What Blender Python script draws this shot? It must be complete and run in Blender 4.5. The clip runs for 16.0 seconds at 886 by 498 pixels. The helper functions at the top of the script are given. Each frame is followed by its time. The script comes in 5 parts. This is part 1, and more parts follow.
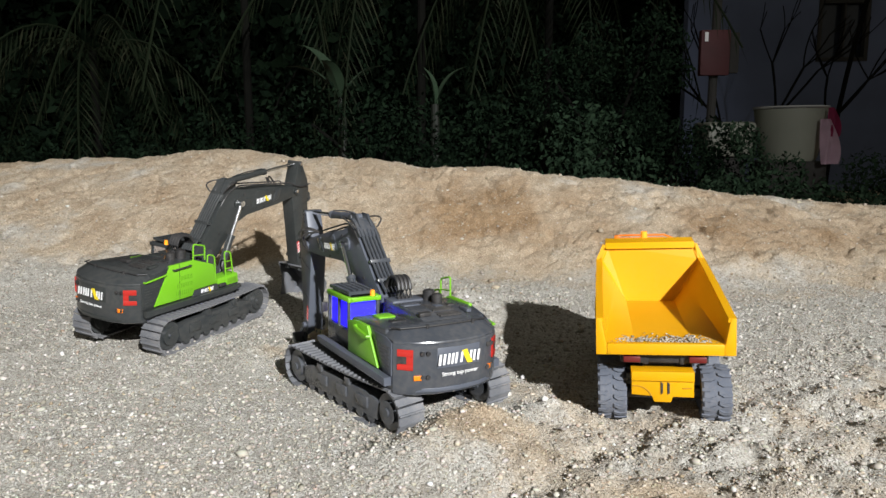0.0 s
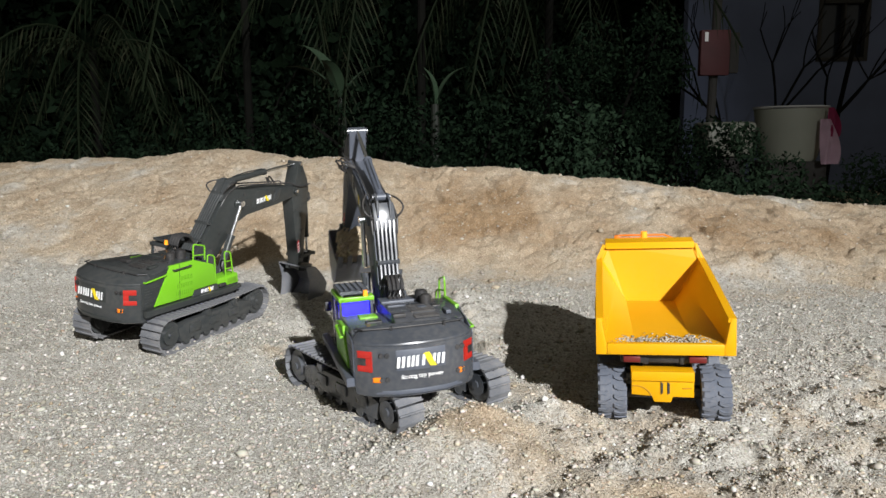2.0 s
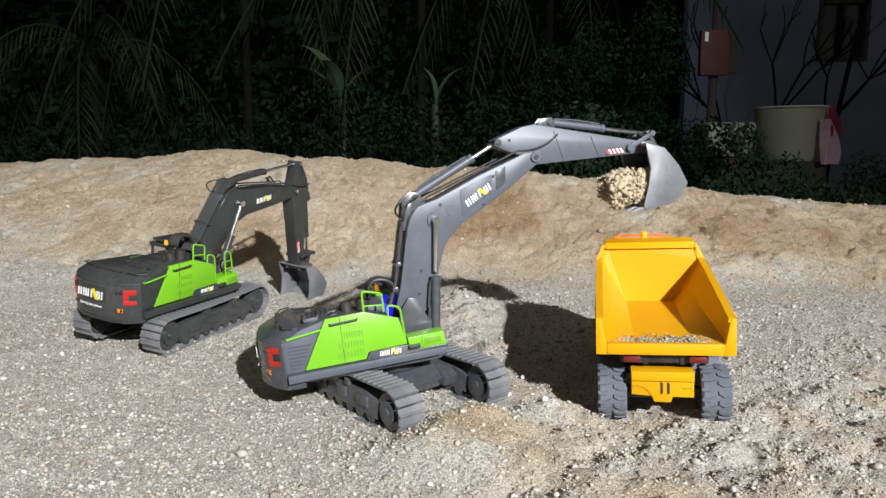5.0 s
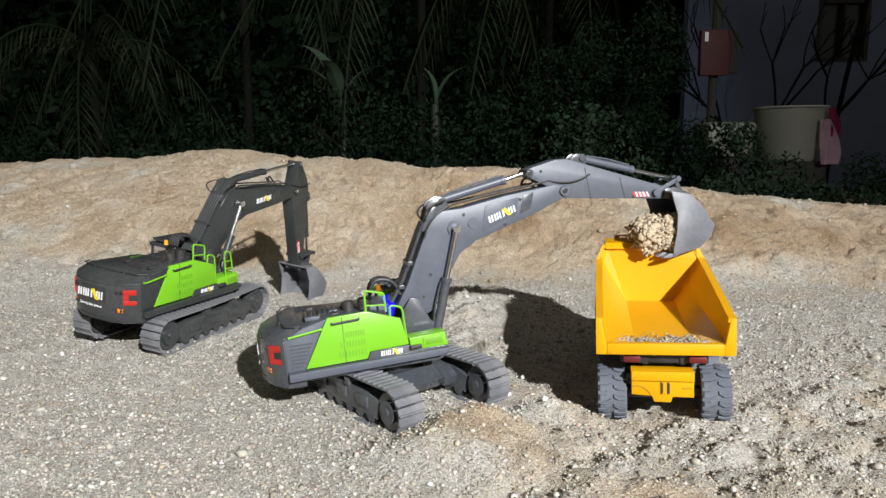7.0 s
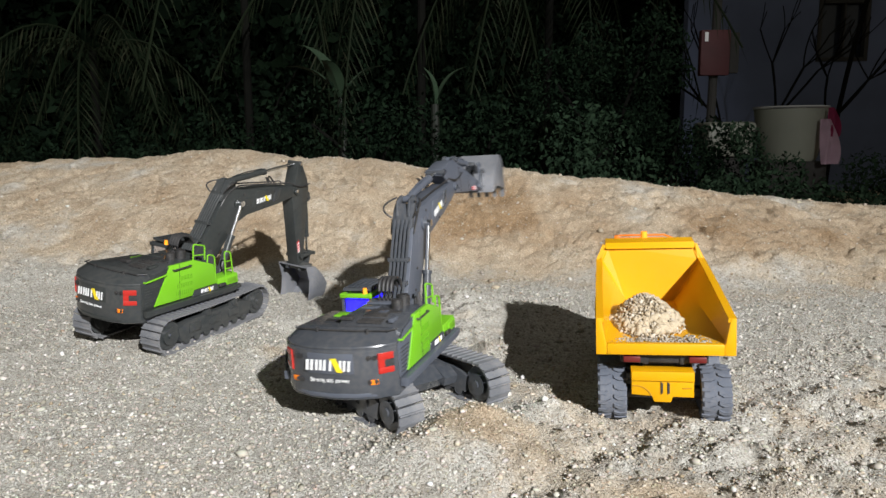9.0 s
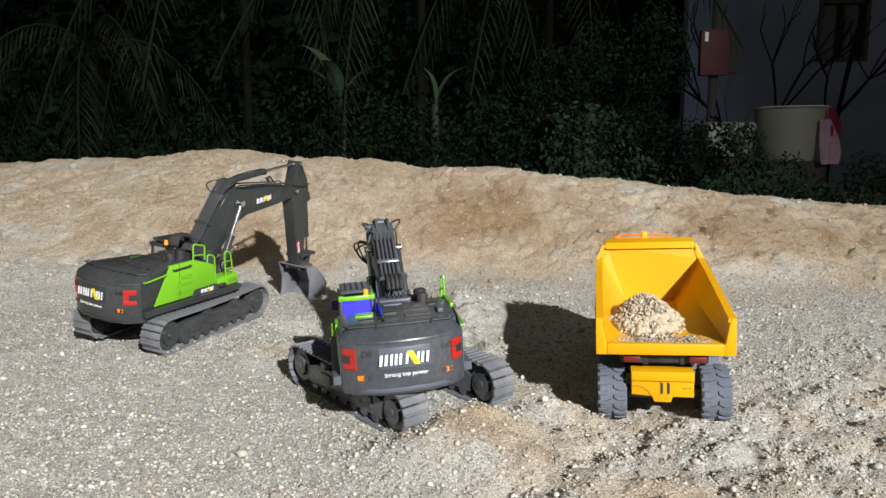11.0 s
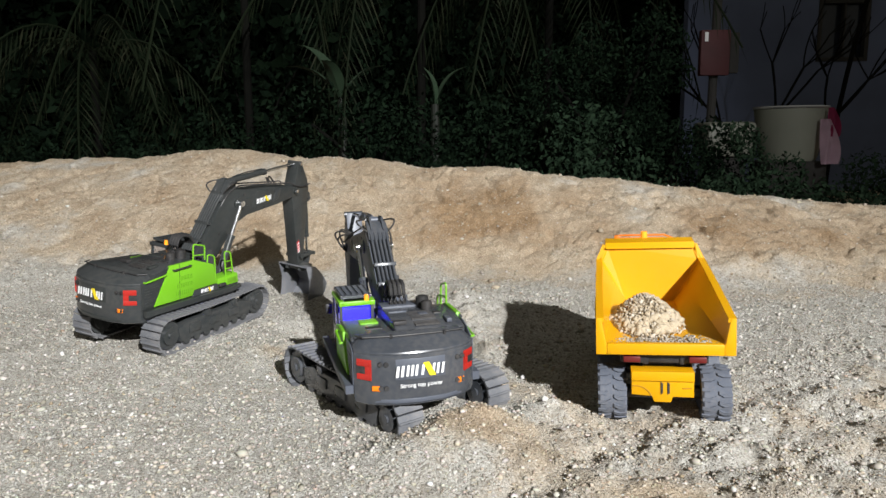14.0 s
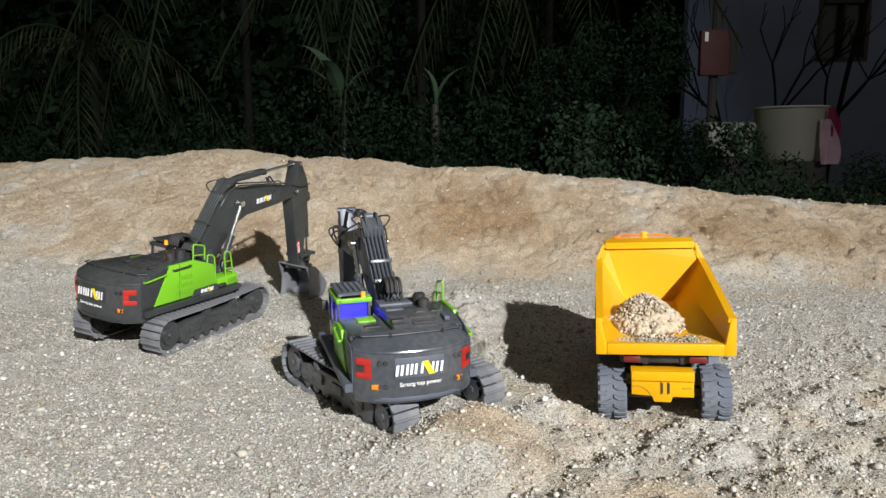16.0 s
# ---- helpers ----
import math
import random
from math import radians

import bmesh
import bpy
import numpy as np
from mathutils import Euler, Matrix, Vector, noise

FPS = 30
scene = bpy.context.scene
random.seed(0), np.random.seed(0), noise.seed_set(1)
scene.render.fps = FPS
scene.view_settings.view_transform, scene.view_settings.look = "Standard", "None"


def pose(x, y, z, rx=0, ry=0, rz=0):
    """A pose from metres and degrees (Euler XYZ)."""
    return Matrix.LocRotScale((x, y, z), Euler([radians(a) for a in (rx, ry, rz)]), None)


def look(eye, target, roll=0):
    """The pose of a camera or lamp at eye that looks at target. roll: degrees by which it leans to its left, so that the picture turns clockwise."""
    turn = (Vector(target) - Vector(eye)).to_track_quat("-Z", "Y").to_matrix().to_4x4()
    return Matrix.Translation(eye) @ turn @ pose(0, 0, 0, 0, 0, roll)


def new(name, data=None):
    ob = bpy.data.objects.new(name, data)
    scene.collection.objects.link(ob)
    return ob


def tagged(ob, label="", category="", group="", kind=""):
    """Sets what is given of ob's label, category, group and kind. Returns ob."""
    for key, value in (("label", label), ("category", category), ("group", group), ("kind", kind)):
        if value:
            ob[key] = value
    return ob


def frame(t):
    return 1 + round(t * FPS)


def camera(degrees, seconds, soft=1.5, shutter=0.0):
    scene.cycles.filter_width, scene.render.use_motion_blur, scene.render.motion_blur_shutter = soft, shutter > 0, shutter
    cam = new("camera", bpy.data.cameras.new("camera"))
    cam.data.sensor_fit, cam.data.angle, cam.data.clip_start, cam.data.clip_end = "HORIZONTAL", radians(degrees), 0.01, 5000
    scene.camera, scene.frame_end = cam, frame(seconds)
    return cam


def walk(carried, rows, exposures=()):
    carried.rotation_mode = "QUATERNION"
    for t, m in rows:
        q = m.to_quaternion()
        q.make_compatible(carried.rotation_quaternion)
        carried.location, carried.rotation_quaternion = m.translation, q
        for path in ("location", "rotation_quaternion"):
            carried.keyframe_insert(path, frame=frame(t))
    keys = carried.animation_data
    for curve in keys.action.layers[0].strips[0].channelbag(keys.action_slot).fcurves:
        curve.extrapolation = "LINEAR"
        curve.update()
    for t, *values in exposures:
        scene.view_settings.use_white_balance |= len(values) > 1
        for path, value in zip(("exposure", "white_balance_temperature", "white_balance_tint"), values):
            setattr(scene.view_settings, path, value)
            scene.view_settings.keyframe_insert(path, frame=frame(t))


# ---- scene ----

# ---- camera: a still shot ----
cam = camera(64.5, 16.0, shutter=0.5)
EYE = (0.0, 0.0, 0.4363)
STILL = look(EYE, (0.0, math.cos(radians(9.414)), 0.4363 - math.sin(radians(9.414))), -0.64)
walk(cam, [(0.0, STILL), (16.0, STILL)])

# ---- light: night, one floodlight behind the camera ----
world = bpy.data.worlds.new("night")
scene.world = world
world.use_nodes = True
world.node_tree.nodes["Background"].inputs[0].default_value = (0.6, 0.58, 0.5, 1)
world.node_tree.nodes["Background"].inputs[1].default_value = 0.2

lamp_data = bpy.data.lights.new("floodlight", "SPOT")
lamp_data.energy, lamp_data.shadow_soft_size = 5600, 0.08
lamp_data.spot_size, lamp_data.spot_blend = radians(73), 1.0
lamp_data.color = (0.97, 0.98, 0.99)
floodlight = new("floodlight", lamp_data)
floodlight.matrix_world = look((2.78, -5.07, 3.78), (-1.8, 2.4, 0.1))
tagged(floodlight, "white floodlight standing on the night site", "lamp")
scene.view_settings.exposure = 0.0


# ---- materials ----
def material(name, rgb, rough=0.5, metal=0.0, var=0.12, scale=60.0, bump=0.15, dust=0.0, spec=0.5, glow=None):
    """Procedural surface: base colour, mottling at two scales, optional dust, fine bump."""
    m = bpy.data.materials.new(name)
    m.use_nodes = True
    nt = m.node_tree
    b = nt.nodes["Principled BSDF"]
    co = nt.nodes.new("ShaderNodeTexCoord")
    big = nt.nodes.new("ShaderNodeTexNoise")
    big.inputs["Scale"].default_value, big.inputs["Detail"].default_value = scale * 0.25, 4
    fine = nt.nodes.new("ShaderNodeTexNoise")
    fine.inputs["Scale"].default_value, fine.inputs["Detail"].default_value = scale * 4, 3
    nt.links.new(co.outputs["Object"], big.inputs["Vector"])
    nt.links.new(co.outputs["Object"], fine.inputs["Vector"])
    ramp = nt.nodes.new("ShaderNodeValToRGB")
    ramp.color_ramp.elements[0].position, ramp.color_ramp.elements[1].position = 0.3, 0.7
    ramp.color_ramp.elements[0].color = (*[c * (1 - var) for c in rgb], 1)
    ramp.color_ramp.elements[1].color = (*[min(1, c * (1 + var)) for c in rgb], 1)
    nt.links.new(big.outputs["Fac"], ramp.inputs["Fac"])
    out = ramp.outputs["Color"]
    if dust:
        mask = nt.nodes.new("ShaderNodeMath")
        mask.operation = "MULTIPLY"
        nt.links.new(big.outputs["Fac"], mask.inputs[0])
        nt.links.new(fine.outputs["Fac"], mask.inputs[1])
        spread = nt.nodes.new("ShaderNodeMapRange")
        spread.inputs[1].default_value, spread.inputs[2].default_value = 0.16, 0.42
        spread.inputs[3].default_value, spread.inputs[4].default_value = 0.0, dust
        nt.links.new(mask.outputs[0], spread.inputs[0])
        mix = nt.nodes.new("ShaderNodeMix")
        mix.data_type = "RGBA"
        nt.links.new(spread.outputs[0], mix.inputs[0])
        nt.links.new(out, mix.inputs[6])
        mix.inputs[7].default_value = (0.36, 0.31, 0.25, 1)
        out = mix.outputs[2]
    nt.links.new(out, b.inputs["Base Color"])
    b.inputs["Roughness"].default_value, b.inputs["Metallic"].default_value = rough, metal
    b.inputs["Specular IOR Level"].default_value = spec
    if bump:
        bp = nt.nodes.new("ShaderNodeBump")
        bp.inputs["Strength"].default_value, bp.inputs["Distance"].default_value = bump, 0.001
        nt.links.new(fine.outputs["Fac"], bp.inputs["Height"])
        nt.links.new(bp.outputs["Normal"], b.inputs["Normal"])
    if glow:
        b.inputs["Emission Color"].default_value, b.inputs["Emission Strength"].default_value = (*glow[0], 1), glow[1]
    return m


def by_island(name, colours, rough=0.9, spec=0.15):
    """Colours picked at random for each separate piece of a mesh."""
    m = bpy.data.materials.new(name)
    m.use_nodes = True
    nt = m.node_tree
    b = nt.nodes["Principled BSDF"]
    geo = nt.nodes.new("ShaderNodeNewGeometry")
    ramp = nt.nodes.new("ShaderNodeValToRGB")
    ramp.color_ramp.interpolation = "LINEAR"
    el = ramp.color_ramp.elements
    while len(el) < len(colours):
        el.new(0.5)
    for e, (p, c) in zip(el, colours):
        e.position, e.color = p, (*c, 1)
    nt.links.new(geo.outputs["Random Per Island"], ramp.inputs["Fac"])
    tone = nt.nodes.new("ShaderNodeTexNoise")
    tone.inputs["Scale"].default_value = 180
    mix = nt.nodes.new("ShaderNodeMix")
    mix.data_type, mix.blend_type = "RGBA", "MULTIPLY"
    mix.inputs[0].default_value = 0.35
    nt.links.new(ramp.outputs["Color"], mix.inputs[6])
    nt.links.new(tone.outputs["Color"], mix.inputs[7])
    nt.links.new(mix.outputs[2], b.inputs["Base Color"])
    b.inputs["Roughness"].default_value = rough
    b.inputs["Specular IOR Level"].default_value = spec
    return m


def earth_material():
    m = bpy.data.materials.new("gravel_and_sand")
    m.use_nodes = True
    nt = m.node_tree
    b = nt.nodes["Principled BSDF"]
    b.inputs["Roughness"].default_value = 0.95
    b.inputs["Specular IOR Level"].default_value = 0.15
    co = nt.nodes.new("ShaderNodeTexCoord")

    def noise_node(scale, detail=5.0, rough=0.6):
        n = nt.nodes.new("ShaderNodeTexNoise")
        n.inputs["Scale"].default_value, n.inputs["Detail"].default_value = scale, detail
        n.inputs["Roughness"].default_value = rough
        nt.links.new(co.outputs["Object"], n.inputs["Vector"])
        return n

    def ramp_node(src, stops):
        r = nt.nodes.new("ShaderNodeValToRGB")
        while len(r.color_ramp.elements) < len(stops):
            r.color_ramp.elements.new(0.5)
        for e, (p, c) in zip(r.color_ramp.elements, stops):
            e.position, e.color = p, (*c, 1)
        nt.links.new(src, r.inputs["Fac"])
        return r

    cell = nt.nodes.new("ShaderNodeTexVoronoi")
    cell.inputs["Scale"].default_value = 330
    nt.links.new(co.outputs["Object"], cell.inputs["Vector"])
    sep = nt.nodes.new("ShaderNodeSeparateColor")
    nt.links.new(cell.outputs["Color"], sep.inputs[0])
    grit = ramp_node(sep.outputs[0], [(0.0, (0.3, 0.275, 0.235)), (0.3, (0.5, 0.482, 0.43)), (0.75, (0.58, 0.553, 0.5)), (0.95, (0.65, 0.625, 0.58)), (1.0, (0.8, 0.79, 0.76))])
    grain = noise_node(420, 3)
    sand = ramp_node(grain.outputs["Fac"], [(0.25, (0.37, 0.295, 0.21)), (0.45, (0.53, 0.435, 0.32)), (0.6, (0.58, 0.485, 0.37)), (0.78, (0.74, 0.67, 0.57))])
    speck = ramp_node(sep.outputs[1], [(0.0, (0.7, 0.68, 0.65)), (0.3, (0.95, 0.95, 0.94)), (0.85, (1.05, 1.05, 1.05)), (1.0, (1.4, 1.42, 1.45))])
    dotted = nt.nodes.new("ShaderNodeMix")
    dotted.data_type, dotted.blend_type = "RGBA", "MULTIPLY"
    dotted.inputs[0].default_value = 1.0
    nt.links.new(sand.outputs["Color"], dotted.inputs[6])
    nt.links.new(speck.outputs["Color"], dotted.inputs[7])
    att = nt.nodes.new("ShaderNodeAttribute")
    att.attribute_name = "earth"
    blot = noise_node(14, 6, 0.7)
    add = nt.nodes.new("ShaderNodeMath")
    add.operation = "ADD"
    nt.links.new(att.outputs["Fac"], add.inputs[0])
    nt.links.new(blot.outputs["Fac"], add.inputs[1])
    sharp = nt.nodes.new("ShaderNodeMapRange")
    sharp.inputs[1].default_value, sharp.inputs[2].default_value = 0.75, 1.15
    nt.links.new(add.outputs[0], sharp.inputs[0])
    mix = nt.nodes.new("ShaderNodeMix")
    mix.data_type = "RGBA"
    nt.links.new(sharp.outputs[0], mix.inputs[0])
    nt.links.new(grit.outputs["Color"], mix.inputs[6])
    nt.links.new(dotted.outputs[2], mix.inputs[7])
    tone = ramp_node(noise_node(11, 9, 0.72).outputs["Fac"], [(0.3, (0.82, 0.79, 0.76)), (0.6, (1, 1, 1))])
    mul = nt.nodes.new("ShaderNodeMix")
    mul.data_type, mul.blend_type = "RGBA", "MULTIPLY"
    mul.inputs[0].default_value = 1.0
    browner = nt.nodes.new("ShaderNodeMapRange")
    browner.inputs[1].default_value, browner.inputs[2].default_value = 1.1, 1.9
    browner.inputs[3].default_value, browner.inputs[4].default_value = 0.0, 1.0
    nt.links.new(add.outputs[0], browner.inputs[0])
    soil = nt.nodes.new("ShaderNodeMix")
    soil.data_type, soil.blend_type = "RGBA", "MULTIPLY"
    soil.inputs[7].default_value = (0.64, 0.53, 0.42, 1)
    nt.links.new(browner.outputs[0], soil.inputs[0])
    nt.links.new(mix.outputs[2], soil.inputs[6])
    nt.links.new(soil.outputs[2], mul.inputs[6])
    nt.links.new(tone.outputs["Color"], mul.inputs[7])
    nt.links.new(mul.outputs[2], b.inputs["Base Color"])
    lump = noise_node(95, 9, 0.82)
    bp = nt.nodes.new("ShaderNodeBump")
    bp.inputs["Strength"].default_value, bp.inputs["Distance"].default_value = 1.0, 0.007
    nt.links.new(lump.outputs["Fac"], bp.inputs["Height"])
    bp2 = nt.nodes.new("ShaderNodeBump")
    bp2.invert = True
    bp2.inputs["Strength"].default_value, bp2.inputs["Distance"].default_value = 0.7, 0.002
    nt.links.new(cell.outputs["Distance"], bp2.inputs["Height"])
    nt.links.new(bp.outputs["Normal"], bp2.inputs["Normal"])
    nt.links.new(bp2.outputs["Normal"], b.inputs["Normal"])
    return m


def glass_material(name, tint):
    m = bpy.data.materials.new(name)
    m.use_nodes = True
    b = m.node_tree.nodes["Principled BSDF"]
    b.inputs["Base Color"].default_value = (*tint, 1)
    b.inputs["Roughness"].default_value = 0.08
    b.inputs["Transmission Weight"].default_value = 1.0
    b.inputs["IOR"].default_value = 1.1
    return m


EARTH = earth_material()
BODY = material("dark_grey_paint", (0.05, 0.056, 0.067), 0.27, 0.0, 0.14, 30, 0.03, dust=0.1, spec=0.75)
PARKED_BODY = material("parked_body_dark", (0.034, 0.038, 0.04), 0.3, 0.0, 0.12, 30, 0.03, dust=0.07)
PARKED_STEEL = material("parked_metal_dark", (0.032, 0.036, 0.036), 0.34, 0.1, 0.1, 25, 0.03, dust=0.04)
STEEL = material("grey_painted_metal", (0.082, 0.092, 0.116), 0.42, 0.05, 0.08, 25, 0.03, dust=0.05, spec=0.42)
BLACK = material("black_plastic", (0.02, 0.02, 0.022), 0.5, 0.0, 0.2, 60, 0.08, dust=0.1)
RUBBER = material("dusty_rubber", (0.1, 0.112, 0.14), 0.8, 0.0, 0.15, 60, 0.2, dust=0.12, spec=0.25)
SHOE = material("dusty_track_steel", (0.135, 0.142, 0.158), 0.6, 0.1, 0.2, 70, 0.2, dust=0.22)
GREEN = material("lime_green_paint", (0.16, 0.43, 0.014), 0.36, 0.0, 0.06, 40, 0.04, dust=0.05)
YELLOW = material("yellow_paint", (0.64, 0.315, 0.001), 0.4, 0.0, 0.05, 30, 0.03, dust=0.03, spec=0.3)
CHROME = material("chrome_rod", (0.75, 0.76, 0.78), 0.15, 1.0, 0.03, 60, 0.0)
BARE = material("worn_bucket_metal", (0.19, 0.2, 0.225), 0.42, 0.3, 0.3, 40, 0.1, dust=0.25)
RED = material("red_tail_lens", (0.4, 0.022, 0.016), 0.25, 0.0, 0.1, 60, 0.0)
ORANGE = material("orange_lens", (0.8, 0.2, 0.01), 0.25, 0.0, 0.1, 60, 0.0)
ORANGE_GLOW = material("lit_orange_beacon", (0.9, 0.3, 0.02), 0.3, 0.0, 0.05, 60, 0.0, glow=((1.0, 0.35, 0.02), 0.5))
WHITE = material("white_print", (0.8, 0.8, 0.8), 0.5, 0.0, 0.04, 60, 0.0)
YELLOW_PRINT = material("yellow_print", (0.8, 0.62, 0.02), 0.5, 0.0, 0.04, 60, 0.0)
RED_PRINT = material("red_print", (0.6, 0.04, 0.04), 0.5, 0.0, 0.04, 60, 0.0)
BLUE_GLOW = material("blue_cab_light", (0.02, 0.02, 0.3), 0.4, 0.0, 0.2, 60, 0.0, glow=((0.018, 0.006, 1.0), 1.7))
PANE = glass_material("cab_glass", (0.85, 0.87, 0.95))
SEAT = material("dark_seat", (0.03, 0.03, 0.035), 0.7)

# ---- mesh helpers ----


def bm_box(bm, x0, x1, y0, y1, z0, z1, bevel=0.0):
    r = bmesh.ops.create_cube(bm, size=1, matrix=pose((x0 + x1) / 2, (y0 + y1) / 2, (z0 + z1) / 2) @ Matrix.Diagonal((x1 - x0, y1 - y0, z1 - z0, 1)))
    if bevel:
        edges = list({e for v in r["verts"] for e in v.link_edges})
        bmesh.ops.bevel(bm, geom=edges, offset=bevel, segments=2, affect="EDGES", profile=0.5)


def bm_prism(bm, pts, a, b, axis="y", bevel=0.0):
    """A closed outline drawn out from a to b. axis y: outline in x, z; axis z: in x, y; axis x: in y, z."""
    def place(p, d):
        return (p[0], d, p[1]) if axis == "y" else (p[0], p[1], d) if axis == "z" else (d, p[0], p[1])
    lo = [bm.verts.new(place(p, a)) for p in pts]
    hi = [bm.verts.new(place(p, b)) for p in pts]
    fs = [bm.faces.new(lo), bm.faces.new(hi[::-1])]
    n = len(pts)
    for i in range(n):
        fs.append(bm.faces.new((lo[i], hi[i], hi[(i + 1) % n], lo[(i + 1) % n])))
    bmesh.ops.recalc_face_normals(bm, faces=fs)
    if bevel:
        edges = [e for e in fs[0].edges] + [e for e in fs[1].edges]
        bmesh.ops.bevel(bm, geom=edges, offset=bevel, segments=2, affect="EDGES", profile=0.5)


def bm_loft(bm, rings):
    rows = [[bm.verts.new(p) for p in ring] for ring in rings]
    fs = [bm.faces.new(rows[0][::-1]), bm.faces.new(rows[-1])]
    n = len(rows[0])
    for a, b in zip(rows, rows[1:]):
        for i in range(n):
            fs.append(bm.faces.new((a[i], a[(i + 1) % n], b[(i + 1) % n], b[i])))
    bmesh.ops.recalc_face_normals(bm, faces=fs)


def bm_rod(bm, p, q, r, seg=12, r2=None):
    p, q = Vector(p), Vector(q)
    d = q - p
    m = Matrix.Translation((p + q) / 2) @ d.to_track_quat("Z", "Y").to_matrix().to_4x4()
    bmesh.ops.create_cone(bm, cap_ends=True, segments=seg, radius1=r, radius2=r if r2 is None else r2, depth=d.length, matrix=m)


def bm_tube(bm, pts, r, seg=6):
    """A bent pipe through the points."""
    pts = [Vector(p) for p in pts]
    rings = []
    for i, p in enumerate(pts):
        d = (pts[min(i + 1, len(pts) - 1)] - pts[max(i - 1, 0)]).normalized()
        q = d.to_track_quat("Z", "Y")
        rings.append([p + q @ Vector((r * math.cos(a), r * math.sin(a), 0)) for a in [k * 2 * math.pi / seg for k in range(seg)]])
    bm_loft(bm, rings)


def arc(p0, p1, p2, n=8):
    """Points on a smooth bend from p0 to p2, drawn towards p1."""
    p0, p1, p2 = Vector(p0), Vector(p1), Vector(p2)
    return [(p0 * (1 - t) ** 2 + p1 * 2 * t * (1 - t) + p2 * t * t) for t in [k / n for k in range(n + 1)]]


def mesh_of(name, bm, mat, smooth=True):
    me = bpy.data.meshes.new(name)
    bm.to_mesh(me)
    bm.free()
    me.materials.append(mat)
    if smooth:
        me.shade_smooth()
        me.set_sharp_from_angle(angle=radians(32))
    return me


def part(name, bm, mat, parent=None, label="", smooth=True):
    ob = new(name, mesh_of(name, bm, mat, smooth) if isinstance(bm, bmesh.types.BMesh) else bm)
    ob.parent = parent
    return tagged(ob, label)


def shape(kind, *args, **kw):
    bm = bmesh.new()
    kind(bm, *args, **kw)
    return bm


def empty(name, m, label, category, group=""):
    ob = new(name)
    ob.matrix_world = m
    ob.empty_display_size = 0.05
    return tagged(ob, label, category, group)

# ---- the ground: one sheet from the gravel pit to the horizon ----
LATTICE = np.random.RandomState(5).rand(8, 256, 256)


def value_noise(x, y, size, layer=0):
    """Smooth random field between -1 and 1 with features of the given size in metres."""
    u, v = np.asarray(x) / size + 37.3 * layer, np.asarray(y) / size + 11.7 * layer
    i, j = np.floor(u).astype(int), np.floor(v).astype(int)
    a, b = u - i, v - j
    a, b = a * a * (3 - 2 * a), b * b * (3 - 2 * b)
    g = LATTICE[layer % 8]
    f = lambda p, q: g[(i + p) % 256, (j + q) % 256]
    return 2 * ((f(0, 0) * (1 - a) + f(1, 0) * a) * (1 - b) + (f(0, 1) * (1 - a) + f(1, 1) * a) * b) - 1


def step_up(a, b, v):
    t = np.clip((v - a) / (b - a), 0, 1)
    return t * t * (3 - 2 * t)


def clods(x, y, size, high, layer):
    """Rounded lumps with sharp creases between them, turned off the grid."""
    c, q = math.cos(0.6 + layer), math.sin(0.6 + layer)
    u, v = x * c - y * q + 0.35 * size * value_noise(x, y, size * 1.7, layer + 1), x * q + y * c
    return high * (np.abs(value_noise(u, v, size, layer)) + 0.5 * np.abs(value_noise(v + 5.0, u, size * 0.57, layer + 2)) - 0.45)


def hump(x, y, cx, cy, sx, sy, h):
    return h * np.exp(-((x - cx) / sx) ** 2 - ((y - cy) / sy) ** 2)


CREST_X = [-4, -1.87, -1.3, -0.92, -0.5, -0.28, -0.05, 0.25, 0.46, 0.85, 1.06, 1.59, 3.0]
CREST_Z = [0.27, 0.327, 0.345, 0.377, 0.338, 0.335, 0.302, 0.297, 0.266, 0.231, 0.195, 0.16, 0.12]


